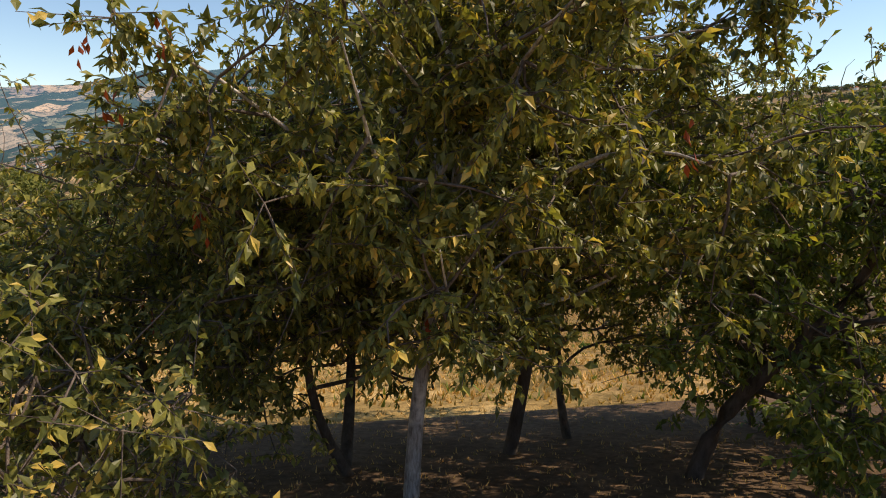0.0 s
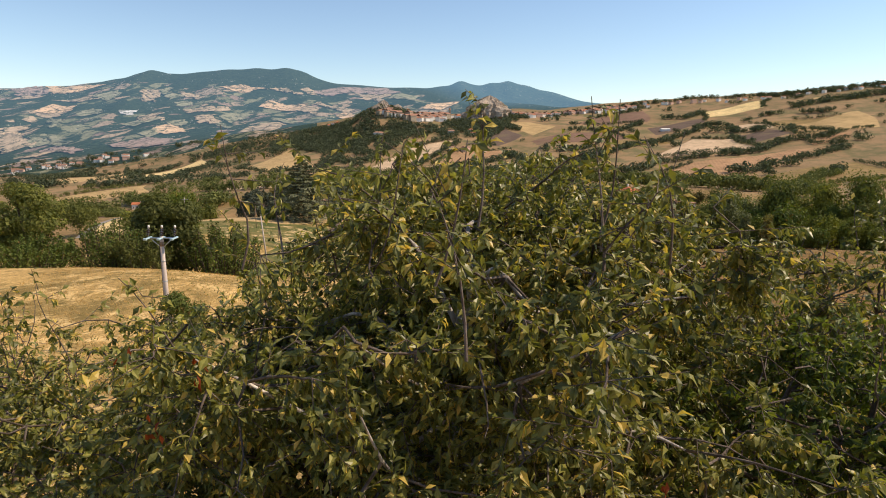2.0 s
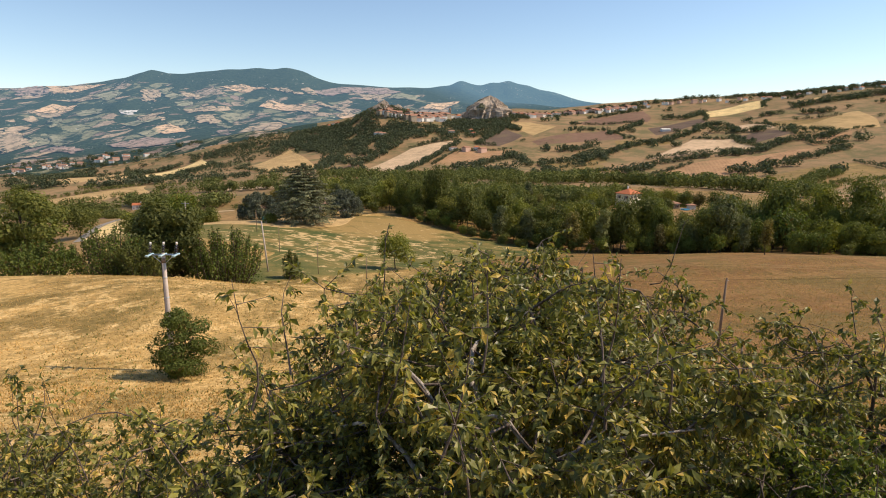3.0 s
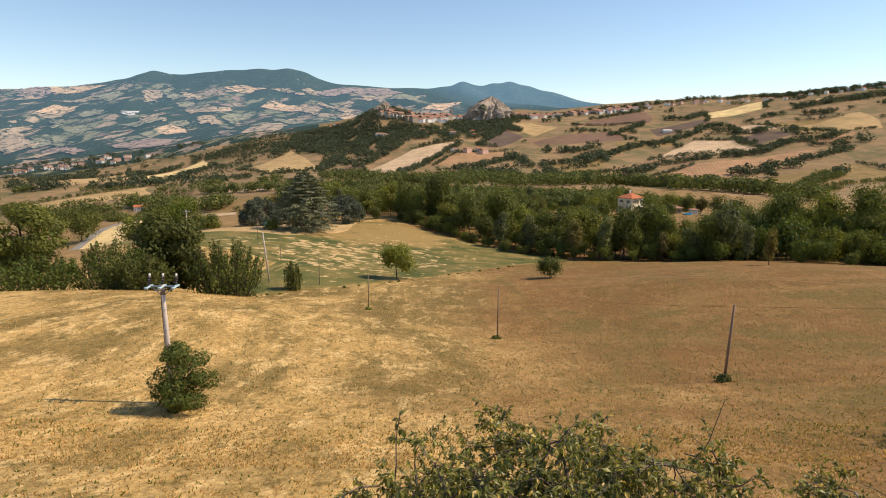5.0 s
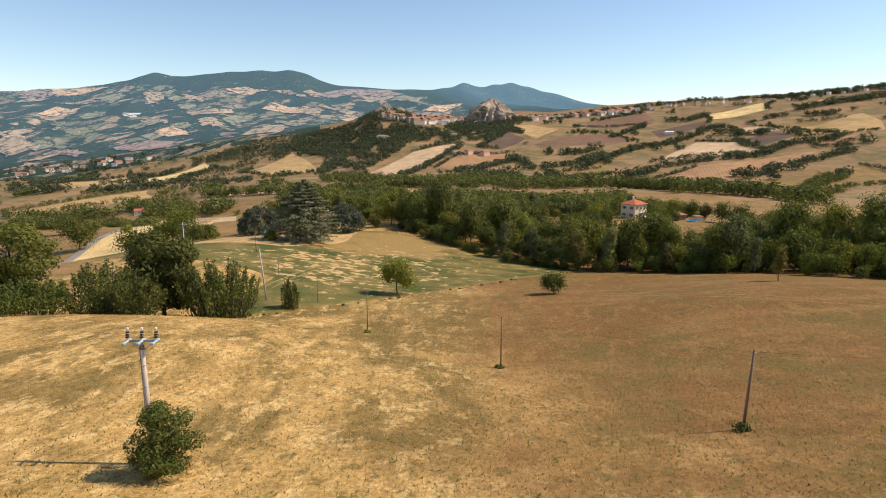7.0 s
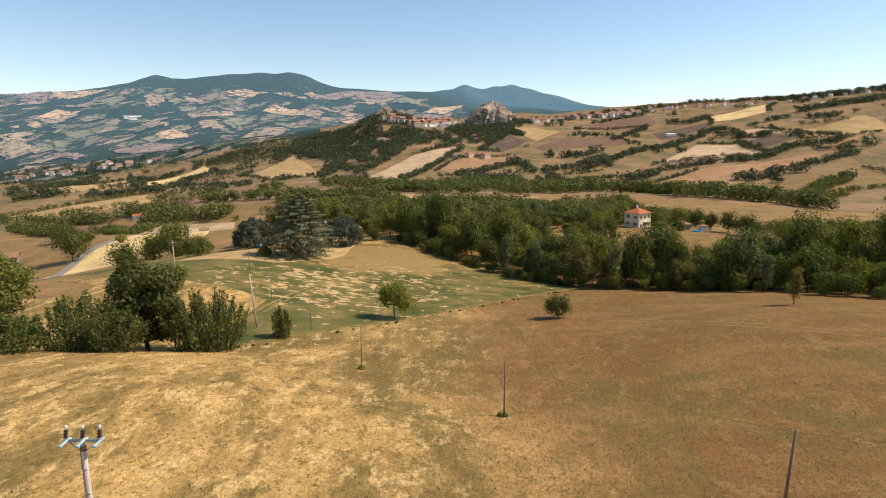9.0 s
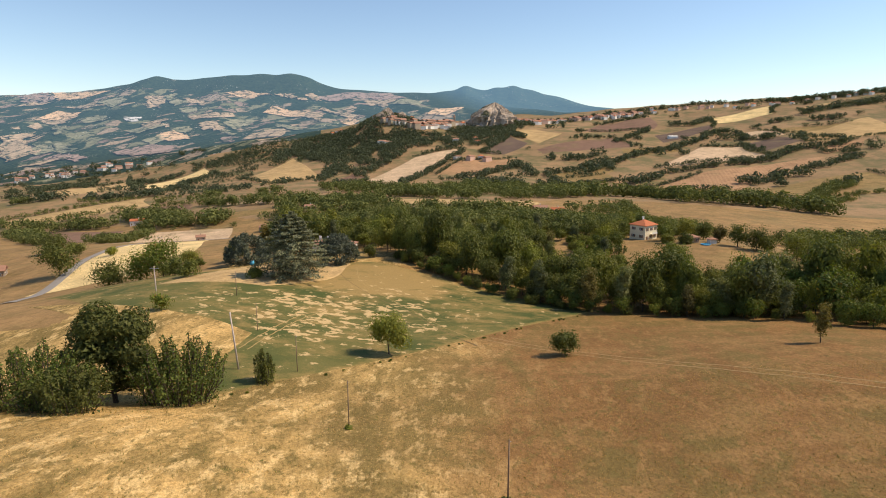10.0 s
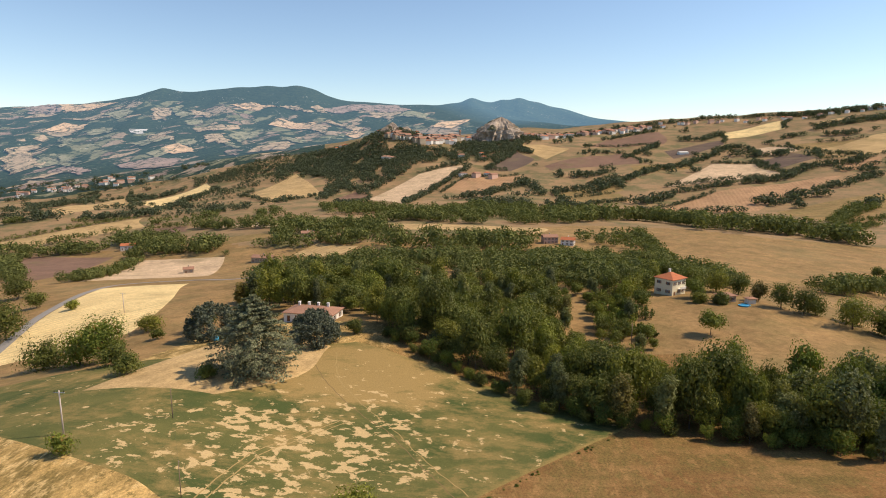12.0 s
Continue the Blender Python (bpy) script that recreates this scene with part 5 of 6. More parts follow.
def far_wood(poly, h, spacing):
    xs, ys = [p[0] for p in poly], [p[1] for p in poly]
    for y in np.arange(min(ys), max(ys), spacing * 1.3):
        for x in np.arange(min(xs), max(xs), spacing):
            px, py = x + rf.uniform(-0.6, 0.6) * spacing, y + rf.uniform(-0.6, 0.6) * spacing
            if noise.noise(Vector((px / 38, py / 60, 3.0))) < (-0.14 if 520 < py < 1500 else -0.30):
                continue
            if inside(px, py, poly) and not any(inside(px, py, f) for f in FIELDS):
                FAR.append((px, py, h * (rf.uniform(0.55, 1.1) if py < 560 else rf.uniform(0.65, 1.4))))


def far_scatter(poly, count, h):
    """Loose single trees over open land."""
    xs, ys = [p[0] for p in poly], [p[1] for p in poly]
    for i in range(count):
        x, y = rf.uniform(min(xs), max(xs)), rf.uniform(min(ys), max(ys))
        if inside(x, y, poly) and not any(inside(x, y, f) for f in FIELDS):
            for j in range(rf.integers(1, 7)):
                FAR.append((x + rf.normal() * 9, y + rf.normal() * 5, h * rf.uniform(0.7, 1.5)))


far_hedge([(215, 1230), (291, 1328), (435, 1505), (593, 1655), (691, 1760), (730, 1711)], 11.88, 2)
far_hedge([(648, 1650), (691, 1621), (760, 1566)], 14.52, 2)
far_hedge([(373, 1219), (431, 1236), (497, 1271)], 9.24, 2)
far_hedge([(272, 1113), (307, 1135), (364, 1192)], 13.2, 2)
far_hedge([(497, 1271), (547, 1287), (630, 1325), (713, 1399), (783, 1400), (846, 1429)], 11.88, 2)
far_hedge([(474, 1086), (492, 1075), (531, 1099), (570, 1141)], 13.2, 3)
far_hedge([(609, 1178), (677, 1212), (795, 1294)], 9.6, 2)
far_hedge([(780, 1529), (852, 1522), (871, 1470)], 11.88, 2)
far_hedge([(210, 1412), (263, 1430), (309, 1467)], 12, 3)
far_hedge([(307, 1752), (402, 1761)], 9.24, 2)
far_hedge([(611, 1937), (668, 1908), (747, 1991)], 13.2, 2)
far_hedge([(872, 1828), (921, 1837)], 10.8, 2)
far_hedge([(962, 1798), (1021, 1748)], 11.88, 2)
far_hedge([(150, 828), (211, 872), (251, 836), (259, 744), (297, 733), (341, 711), (361, 686), (400, 670)], 15, 5)
far_hedge([(259, 961), (302, 876), (371, 795), (418, 763)], 12, 2)
far_hedge([(507, 916), (574, 990), (638, 1054)], 10.56, 2)
far_hedge([(145, 1232), (216, 1297), (275, 1362)], 10.56, 2)
far_hedge([(381, 1669), (529, 1883), (544, 1881)], 9.24, 2)
far_hedge([(-55, 1149), (8, 1180), (54, 1278), (99, 1354)], 10.8, 2)
far_hedge([(95, 1375), (118, 1234)], 12, 2)
far_hedge([(-252, 1292), (-203, 1451), (-167, 1551)], 11.88, 2)
far_hedge([(-143, 759), (-108, 797), (-37, 796)], 10.56, 2)
far_hedge([(-605, 768), (-555, 761), (-510, 750), (-461, 741)], 12, 2)
far_hedge([(-469, 807), (-383, 718), (-337, 683), (-266, 652)], 13, 2)
far_hedge([(-663, 1000), (-591, 1012), (-542, 1034)], 11, 3)
far_hedge([(-779, 977), (-749, 1013), (-740, 1055)], 11, 3)
far_hedge([(-942, 1620), (-850, 1571), (-836, 1695)], 10.8, 2)
far_hedge([(-879, 1169), (-1007, 1463), (-1115, 1736)], 10.56, 2)
far_hedge([(-518, 765), (-488, 754), (-458, 764)], 12, 2)
far_hedge([(-360, 682), (-310, 672), (-279, 672)], 12, 2)
far_hedge([(-561, 709), (-536, 730), (-518, 754)], 10.8, 2)
far_hedge([(-395, 859), (-314, 802), (-249, 784), (-203, 776)], 10.56, 2)
far_hedge([(-79, 598), (-27, 600), (24, 599)], 11.88, 2)
far_wood([(-243, 917), (-113, 831), (-35, 764), (65, 769), (140, 779), (192, 1049), (119, 1054), (7, 1076), (-45, 963), (-130, 951), (-252, 1097)], 11.4, 9)
far_wood([(-579, 1764), (-513, 1890), (-431, 1922), (-279, 1753), (-228, 1626), (-246, 1390), (-293, 1263), (-310, 1155), (-364, 1501), (-436, 1608)], 10, 8)
far_wood([(-261, 1745), (-150, 1753), (-107, 1605), (-189, 1555), (-229, 1447)], 10, 8)
far_wood([(48, 2064), (112, 2051), (149, 1725), (74, 1780), (9, 1708), (-38, 1764)], 9.6, 10)
far_wood([(-176, 637), (-104, 727), (-56, 685), (60, 647), (38, 576), (-25, 565), (-82, 616)], 10.8, 9)
far_wood([(-515, 989), (-714, 1454), (-562, 1619), (-527, 1343), (-391, 943)], 4.8, 12)
far_wood([(-812, 1714), (-693, 1752), (-454, 1674), (-596, 1815), (-742, 1831), (-861, 1818)], 10.8, 11)
far_wood([(-479, 797), (-467, 855), (-378, 794), (-282, 695), (-313, 665), (-401, 729)], 10.8, 10)
far_wood([(-293, 718), (-206, 788), (-107, 741), (-119, 637), (-161, 626), (-241, 672)], 12, 9)
far_wood([(-1685, 2034), (-1396, 1926), (-1057, 1845), (-878, 1816), (-878, 1853), (-1219, 1956), (-1878, 2265)], 9.6, 26)
far_wood([(-466, 899), (-370, 934), (-231, 876), (-206, 788), (-342, 830), (-441, 869)], 9.6, 16)
far_scatter([(150, 1000), (900, 1000), (1500, 2100), (500, 2280), (-100, 1950), (-300, 1500), (-100, 1000)], 230, 11)
far_scatter([(-1000, 900), (-300, 900), (-400, 1600), (-1100, 1700)], 200, 10)
far_scatter([(-1700, 1700), (-1000, 1600), (-900, 2050), (-1700, 2200)], 90, 11)
far_scatter([(-420, 520), (-120, 430), (-150, 640), (-420, 800)], 26, 6)
far_scatter([(320, 620), (620, 660), (700, 900), (450, 880)], 24, 7)
far_hedge([(500, 2330), (750, 2340), (1000, 2290), (1200, 2190), (1450, 2150), (1750, 2150)], 13, 2)  # ridge
far_hedge([(1050, 2230), (1200, 2150), (1450, 2090), (1750, 2080)], 15, 4)
far_hedge([(980, 1880), (1100, 1900), (1250, 1950), (1400, 1930)], 14, 3)


far_wood([(-560, 1930), (-430, 1915), (-330, 1885), (-200, 1895), (-60, 1900), (60, 1900), (160, 1770), (95, 1580), (-20, 1610), (-140, 1640), (-280, 1560), (-420, 1560), (-560, 1640)], 10.5, 9)
far_wood([(-820, 1700), (-560, 1640), (-560, 1930), (-640, 1960), (-780, 1860)], 9, 12)
far_wood([(90, 1960), (200, 1960), (190, 2060), (110, 2080)], 10, 9)
far_wood([(60, 1990), (120, 2060), (160, 2000), (150, 1760), (60, 1800), (-30, 1800), (-60, 1880)], 9, 9)
far_hedge([(100, 2060), (220, 2160), (350, 2220), (480, 2250), (560, 2280)], 10, 2)
for k in range(230):
    t = rf.random()
    FAR.append((150 + 480 * t + rf.normal() * 26, 2050 + 190 * t ** 0.7 + rf.normal() * 22, rf.uniform(6, 11)))
far_hedge([(-240, 1860), (-160, 1890), (-90, 1935), (-20, 1980)], 8, 1)
rh = random.Random(21)
for line in BORDERS:
    if rh.random() < 0.42:
        far_hedge(line[::6], 6.5 if rh.random() < 0.5 else 9, 1 if rh.random() < 0.7 else 2)


def far_trees(name, spots, seed, label, per=26, mat="farwood"):
    """Woods too far to tell tree from tree: clumps of leaf sprays on short stems."""
    rng = rng_of(seed)
    spots = np.array(spots)
    n = len(spots)
    z = land(spots[:, 0], spots[:, 1])
    d = rng.normal(size=(n, per, 3))
    d /= np.linalg.norm(d, axis=2)[..., None]
    h = spots[:, 2][:, None]
    q = rng.uniform(0.5, 1.0, (n, per))
    wide = rng.uniform(0.45, 0.78, (n, 1))
    at = np.stack([spots[:, 0][:, None] + d[..., 0] * h * wide * q, spots[:, 1][:, None] + d[..., 1] * h * wide * q, z[:, None] + h * 0.5 + d[..., 2] * h * 0.46 * q], -1).reshape(-1, 3)
    v, f = cards(rng, at, d.reshape(-1, 3), np.repeat(spots[:, 2] * (0.145 if per < 50 else 0.105 if per < 100 else 0.072), per), 0.3)
    ob = new(name, mesh_from(name, v, f, M[mat]))
    return tagged(ob, label, "trees", kind="stuff")


far_wood([(-110, 335), (44, 342), (75, 350), (135, 362), (125, 420), (60, 440), (-40, 430), (-130, 400)], 11, 7.5)
far_wood([(44, 345), (75, 352), (128, 364), (150, 430), (128, 500), (90, 530), (50, 500), (36, 460), (34, 400)], 11.5, 8)
far_wood([(150, 560), (190, 600), (180, 660), (120, 700), (90, 640)], 9, 10)
close_far = [s for s in FAR if s[1] < 520]
near_far = [s for s in FAR if 520 <= s[1] < 1000]
far_far = [s for s in FAR if s[1] >= 1000]
far_trees("valley_woods", close_far, 300, "dense green woods behind a villa", 270, "valewood")
far_trees("valley_woods", near_far, 301, "dark green woods and hedges in the valley", 84, "valewood")
far_trees("hillside_hedges", far_far, 302, "dark hedgerows and groves between hillside fields", 42)
# ---- poles ----
def part(name, v, f, mat, parent, label="", smooth=True):
    ob = new(name, mesh_from(name, v, f, M[mat], smooth=smooth))
    ob.parent = parent
    return tagged(ob, label)


def capped(path, radii, sides=10):
    """A closed tapered post."""
    path, radii = np.asarray(path, float), np.asarray(radii, float)
    d0, d1 = path[0] - path[1], path[-1] - path[-2]
    path = np.vstack([path[0] + d0 * 0.001, path, path[-1] + d1 * 0.001])
    return tube(path, np.r_[0.0005, radii, 0.0005], sides)


def rod(a, b, r, sides=8):
    return capped([a, b], [r, r], sides)


def block(cx, cy, cz, sx, sy, sz, bevel=0.0):
    bm = bmesh.new()
    bmesh.ops.create_cube(bm, size=1.0)
    bmesh.ops.scale(bm, vec=(sx, sy, sz), verts=bm.verts)
    bmesh.ops.translate(bm, vec=(cx, cy, cz), verts=bm.verts)
    if bevel:
        bmesh.ops.bevel(bm, geom=bm.edges[:], offset=bevel, segments=1, affect="EDGES")
    bmesh.ops.triangulate(bm, faces=bm.faces[:])
    v = np.array([p.co[:] for p in bm.verts])
    f = np.array([[q.index for q in p.verts] for p in bm.faces])
    bm.free()
    return v, f


def thing_at(name, x, y, label, category, group="", turn=0.0, z=None):
    top = tagged(new(name), label, category, group)
    top.matrix_basis = pose(x, y, land1(x, y) if z is None else z, 0, 0, turn)
    return top


def insulator(parent, x, z, tilt):
    """Three dark porcelain sheds on a steel pin, with a white cap."""
    pin = part("insulator", *rod((x, 0, z), (x + tilt, 0, z + 0.76), 0.025, 6), "steel", parent, "porcelain insulator on a steel pin")
    for k in range(3):
        q = z + 0.12 + 0.17 * k
        s = tilt * (q - z) / 0.62
        v, f = tube([(x + s, 0, q), (x + s, 0, q + 0.03), (x + s, 0, q + 0.10), (x + s, 0, q + 0.11)], [0.04, 0.135, 0.10, 0.04], 10)
        part("shed", v, f, "ceramic", pin, "dark brown porcelain disc")
    part("cap", *rod((x + tilt * 0.85, 0, z + 0.64), (x + tilt, 0, z + 0.84), 0.075, 8), "white", pin, "white metal cap")


def power_pole(x, y, height, turn, label):
    p = thing_at("power_pole", x, y, label, "utility pole", turn=turn)
    part("shaft", *capped([(0, 0, -0.4), (0, 0, height * 0.5), (0, 0, height - 0.3)], [0.21, 0.17, 0.125], 12), "concrete", p)
    v, f = joined([rod((-1.05, 0, height - 0.42), (1.05, 0, height - 0.42), 0.055, 6), rod((-1.05, 0.12, height - 0.42), (1.05, 0.12, height - 0.42), 0.045, 6)])
    part("crossarm", v, f, "steel", p, "galvanised steel crossarm")
    for s in (-1, 1):
        part("brace", *rod((0, 0, height - 1.15), (s * 0.75, 0, height - 0.46), 0.03, 6), "steel", p)
    for x0, t in ((-0.92, 0.10), (0.0, 0.10), (0.92, 0.10)):
        insulator(p, x0, height - 0.34, t)
        part("bracket", *joined([block(x0 + 0.06, -0.30, height - 0.40, 0.16, 0.72, 0.09, 0.02), block(x0 + 0.06, -0.62, height - 0.40, 0.24, 0.16, 0.16, 0.03), block(x0 + 0.06, 0.20, height - 0.40, 0.2, 0.24, 0.12, 0.03)]), "bluegrey", p, "pale blue-grey painted bracket")
    part("band", *capped([(0, 0, height - 1.0), (0, 0, height - 0.66)], [0.148, 0.142], 12), "timber", p, "dark brown warning band")
    part("earth_cable", *rod((-0.22, -0.03, -0.1), (-0.16, -0.02, height - 0.8), 0.022, 5), "cable", p, "dark cable running down the shaft")
    for k in range(3):
        z = height * (0.45 + 0.16 * k)
        part("strap", *capped([(0, 0, z), (0, 0, z + 0.07)], [0.20 - 0.02 * k, 0.20 - 0.02 * k], 12), "steel", p, "steel strap round the shaft")
    return p


def thin_pole(x, y, height, r, mat, label, lean=(0, 0), cross=0.0, name="telephone_pole", group="telephone poles"):
    p = thing_at(name, x, y, label, "utility pole", group)
    part("shaft", *capped([(0, 0, -0.4), (lean[0] * 0.5, lean[1] * 0.5, height * 0.5), (lean[0], lean[1], height)], [r * 1.1, r, r * 0.75], 9), mat, p)
    if cross:
        part("crossarm", *rod((lean[0] - cross, lean[1], height - 0.5), (lean[0] + cross, lean[1], height - 0.5), 0.06, 6), "steel", p)
        for s in (-1, 0, 1):
            part("insulator", *rod((lean[0] + s * cross * 0.85, lean[1], height - 0.45), (lean[0] + s * cross * 0.85, lean[1], height - 0.05), 0.06, 7), "ceramic", p)
    else:
        part("hook", *rod((lean[0], lean[1], height - 0.25), (lean[0] + 0.22, lean[1], height - 0.2), 0.02, 5), "steel", p)
    return p


power_pole(-22.3, 47.4, 9.2, 4, "weathered concrete power pole with three brown insulators")
TEL = "thin weathered wooden telephone pole in a dry field"
thin_pole(21.5, 57.6, 6.9, 0.115, "timber", TEL, (0.25, 0.0))
thin_pole(3.2, 85.6, 7.0, 0.095, "timber", TEL)
thin_pole(-17.6, 103.5, 7.0, 0.07, "timber", TEL)
thin_pole(-32.5, 129, 7.0, 0.07, "timber", TEL)
thin_pole(-47.5, 150, 6.5, 0.07, "timber", TEL)
thin_pole(-62.5, 176, 6.5, 0.08, "timber", TEL)
thin_pole(-42.9, 127.8, 10.8, 0.15, "concrete", "tall pale concrete pole leaning slightly beside a bush", (-0.9, 0), name="concrete_pole", group="")
thin_pole(-78.5, 166, 9.0, 0.14, "concrete", "pale concrete pole with a steel crossarm", (0, 0), 1.1, "power_pole", "far power poles")
thin_pole(-150, 300, 9.0, 0.16, "concrete", "pale concrete pole with a steel crossarm", (0, 0), 1.2, "power_pole", "far power poles")
thin_pole(52, 262, 9.0, 0.13, "timber", "wooden pole at the edge of a wood", name="telephone_pole")


def wire(a, b, sag, r=0.006):
    t = np.linspace(0, 1, 16)[:, None]
    p = np.array(a) + (np.array(b) - np.array(a)) * t
    p[:, 2] -= sag * 4 * (t * (1 - t))[:, 0]
    v, f = tube(p, np.full(16, r), 4)
    return tagged(new("telephone_wire", mesh_from("telephone_wire", v, f, M["cable"])), "thin dark wire sagging between poles", "wire", "telephone wires")


heads = [(x, y, land1(x, y) + h) for x, y, h in ((64, 28, 6.9), (21.75, 57.6, 6.7), (3.2, 85.6, 6.8), (-17.6, 103.5, 6.8), (-32.5, 129, 6.8), (-47.5, 150, 6.3), (-62.5, 176, 6.3))]
thin_pole(64, 28, 7.0, 0.1, "timber", TEL)
for a, b in zip(heads[:-1], heads[1:]):
    wire(a, b, 0.5)


# ---- houses ----
def hip_roof(w, d, z, rise, over, gable=False):
    """Roof slab with real thickness: hipped, or gabled along x."""
    a, b = w / 2 + over, d / 2 + over
    ridge = a if gable else max(a - b, 0.3)
    low = [(-a, -b, z), (a, -b, z), (a, b, z), (-a, b, z)]
    high = [(-ridge, 0, z + rise), (ridge, 0, z + rise)]
    v = np.array(low + high + [(x, y, q + 0.22) for x, y, q in low + high])
    f = []
    for k, flip in ((0, True), (6, False)):
        for face in ((0, 1, 5), (0, 5, 4), (2, 3, 4), (2, 4, 5), (1, 2, 5), (3, 0, 4)):
            f.append([i + k for i in (face[::-1] if flip else face)])
    for i in range(4):
        j = (i + 1) % 4
        f += [[i, j, j + 6], [i, j + 6, i + 6]]
    return v, np.array(f)


def walls(w, d, h, t=0.35):
    """Four walls with thickness, standing a little into the ground."""
    out = [block(0, -d / 2 + t / 2, h / 2 - 0.6, w, t, h + 1.2), block(0, d / 2 - t / 2, h / 2 - 0.6, w, t, h + 1.2),
           block(-w / 2 + t / 2, 0, h / 2 - 0.6, t, d - 2 * t, h + 1.2), block(w / 2 - t / 2, 0, h / 2 - 0.6, t, d - 2 * t, h + 1.2)]
    return joined(out)


def window_at(parent, x, y, z, w, h, side, shutters=True):
    """A glazed window proud of its wall, with frame, sill and shutters. side: 'y' faces -y, 'x' faces +x, 'm' faces -x."""
    def place(dx, out, dz, sx, th, sz):
        if side == "y":
            return block(x + dx, y - out, z + dz, sx, th, sz)
        s = 1 if side == "x" else -1
        return block(x + s * out, y + dx, z + dz, th, sx, sz)
    fr = part("window", *joined([place(-w / 2, 0.02, 0, 0.09, 0.10, h + 0.18), place(w / 2, 0.02, 0, 0.09, 0.10, h + 0.18), place(0, 0.02, h / 2, w, 0.10, 0.09), place(0, 0.02, 0, 0.06, 0.08, h)]), "white", parent, "white-framed window", False)
    part("pane", *place(0, 0.012, 0, w - 0.09, 0.02, h - 0.05), "pane", fr, "dark glass", False)
    part("sill", *place(0, 0.08, -h / 2 - 0.07, w + 0.3, 0.22, 0.08), "stone", fr, "", False)
    if shutters:
        for s in (-1, 1):
            part("shutter", *place(s * (w / 2 + 0.33), 0.05, 0, 0.55, 0.06, h), "wood", fr, "brown wooden shutter", False)


def house(x, y, turn, w, d, h, rise, wall, roof, label, name="house", group="", gable=False, windows=True, chimneys=1, z=None, floors=2, door=True):
    top = thing_at(name, x, y, label, "house", group, turn, z)
    part("wall", *walls(w, d, h), wall, top, "", False)
    part("roof", *hip_roof(w, d, h, rise, 0.55, gable), roof, top, "clay-tiled roof", False)
    if gable:
        for s in (-1, 1):
            g = s * (w / 2 - 0.18)
            v = np.array([(g + e, q, r) for e in (-0.17, 0.17) for q, r in ((-d / 2, h), (d / 2, h), (0, h + rise * (1 - 0.55 / (d / 2 + 0.55))))])
            part("gable", v, np.array([(0, 2, 1), (3, 4, 5), (0, 1, 4), (0, 4, 3), (1, 2, 5), (1, 5, 4), (2, 0, 3), (2, 3, 5)]), wall, top, "", False)
    for k in range(chimneys):
        cx = (k + 1) * w / (chimneys + 1) - w / 2
        part("chimney", *joined([block(cx, 0.6, h + rise * 0.9, 0.7, 0.7, rise * 0.9 + 1.0), block(cx, 0.6, h + rise * 1.35 + 0.55, 0.95, 0.95, 0.14)]), "white" if wall != "stone" else "stone", top, "", False)
    if windows:
        step = h / floors
        for fl in range(floors):
            zz = step * (fl + 0.55)
            for k in range(max(2, int(w / 3.2))):
                wx = (k + 0.5) * w / max(2, int(w / 3.2)) - w / 2
                if fl == 0 and k == 0 and door:
                    fr = part("door", *block(wx, -d / 2 - 0.03, 1.05, 1.1, 0.12, 2.1, 0.02), "wood", top, "brown wooden door", False)
                    part("handle", *block(wx + 0.4, -d / 2 - 0.11, 1.05, 0.12, 0.05, 0.04), "steel", fr, "", False)
                else:
                    window_at(top, wx, -d / 2, zz, 1.0, 1.35, "y")
            for k in range(max(1, int(d / 4))):
                wy = (k + 0.5) * d / max(1, int(d / 4)) - d / 2
                window_at(top, w / 2, wy, zz, 1.0, 1.35, "x")
                window_at(top, -w / 2, wy, zz, 1.0, 1.35, "m")
    return top


farm = house(87, 334, 38, 9.8, 9.2, 7.4, 2.5, "cream", "tile", "cream two-storey farmhouse with orange hipped tile roof")
part("balcony", *joined([block(1.3, -5.25, 3.1, 4.2, 1.3, 0.18), block(1.3, -5.86, 3.6, 4.2, 0.08, 0.9)]), "white", farm, "white balcony", False)
house(104, 315, 20, 6.5, 5.0, 2.6, 1.1, "stone", "oldtile", "low stone outbuilding with a dark red tiled roof", "outbuilding", chimneys=0, floors=1)
house(113, 312, 12, 3.4, 2.6, 2.1, 0.6, "white", "oldtile", "small white garden hut beside a pool", "garden_hut", chimneys=0, floors=1, windows=False)
pool = thing_at("paddling_pool", 108, 306, "round blue paddling pool on dry grass", "pool")
ring = np.array([(2.3 * math.cos(a), 1.6 * math.sin(a), 0.55) for a in np.linspace(0, 2 * math.pi, 25)])
part("rim", *tube(ring, np.full(25, 0.14), 6), "blue", pool)
part("wall", *tube([(0, 0, 0.0), (0, 0, 0.02), (0, 0, 0.5)], [0.05, 1.85, 1.9], 24), "blue", pool)
water_v = np.array([(2.2 * math.cos(a), 1.5 * math.sin(a), 0.42) for a in np.linspace(0, 2 * math.pi, 25)[:-1]] + [(0, 0, 0.42)])
part("pool_water", water_v, np.array([(i, (i + 1) % 24, 24) for i in range(24)]), "blue", pool, "light blue water")
villa = house(-58.5, 266, -8, 18, 10, 3.0, 1.7, "white", "oldtile", "long low villa with terracotta roof and white chimneys", "villa", chimneys=4, floors=1)
house(-424, 752, 20, 19, 10, 5.0, 2.4, "white", "tile", "white farmhouse with a red tiled gable roof", group="farmhouses", gable=True, floors=1)
house(-185, 690, 15, 13, 9, 6.0, 2.3, "pink", "oldtile", "pale pink farmhouse among trees", group="farmhouses", gable=True)
house(-199, 594, -10, 20, 9, 4.0, 2.2, "stone", "oldtile", "long low farm with a brown tiled roof", group="farmhouses", gable=True, floors=1)
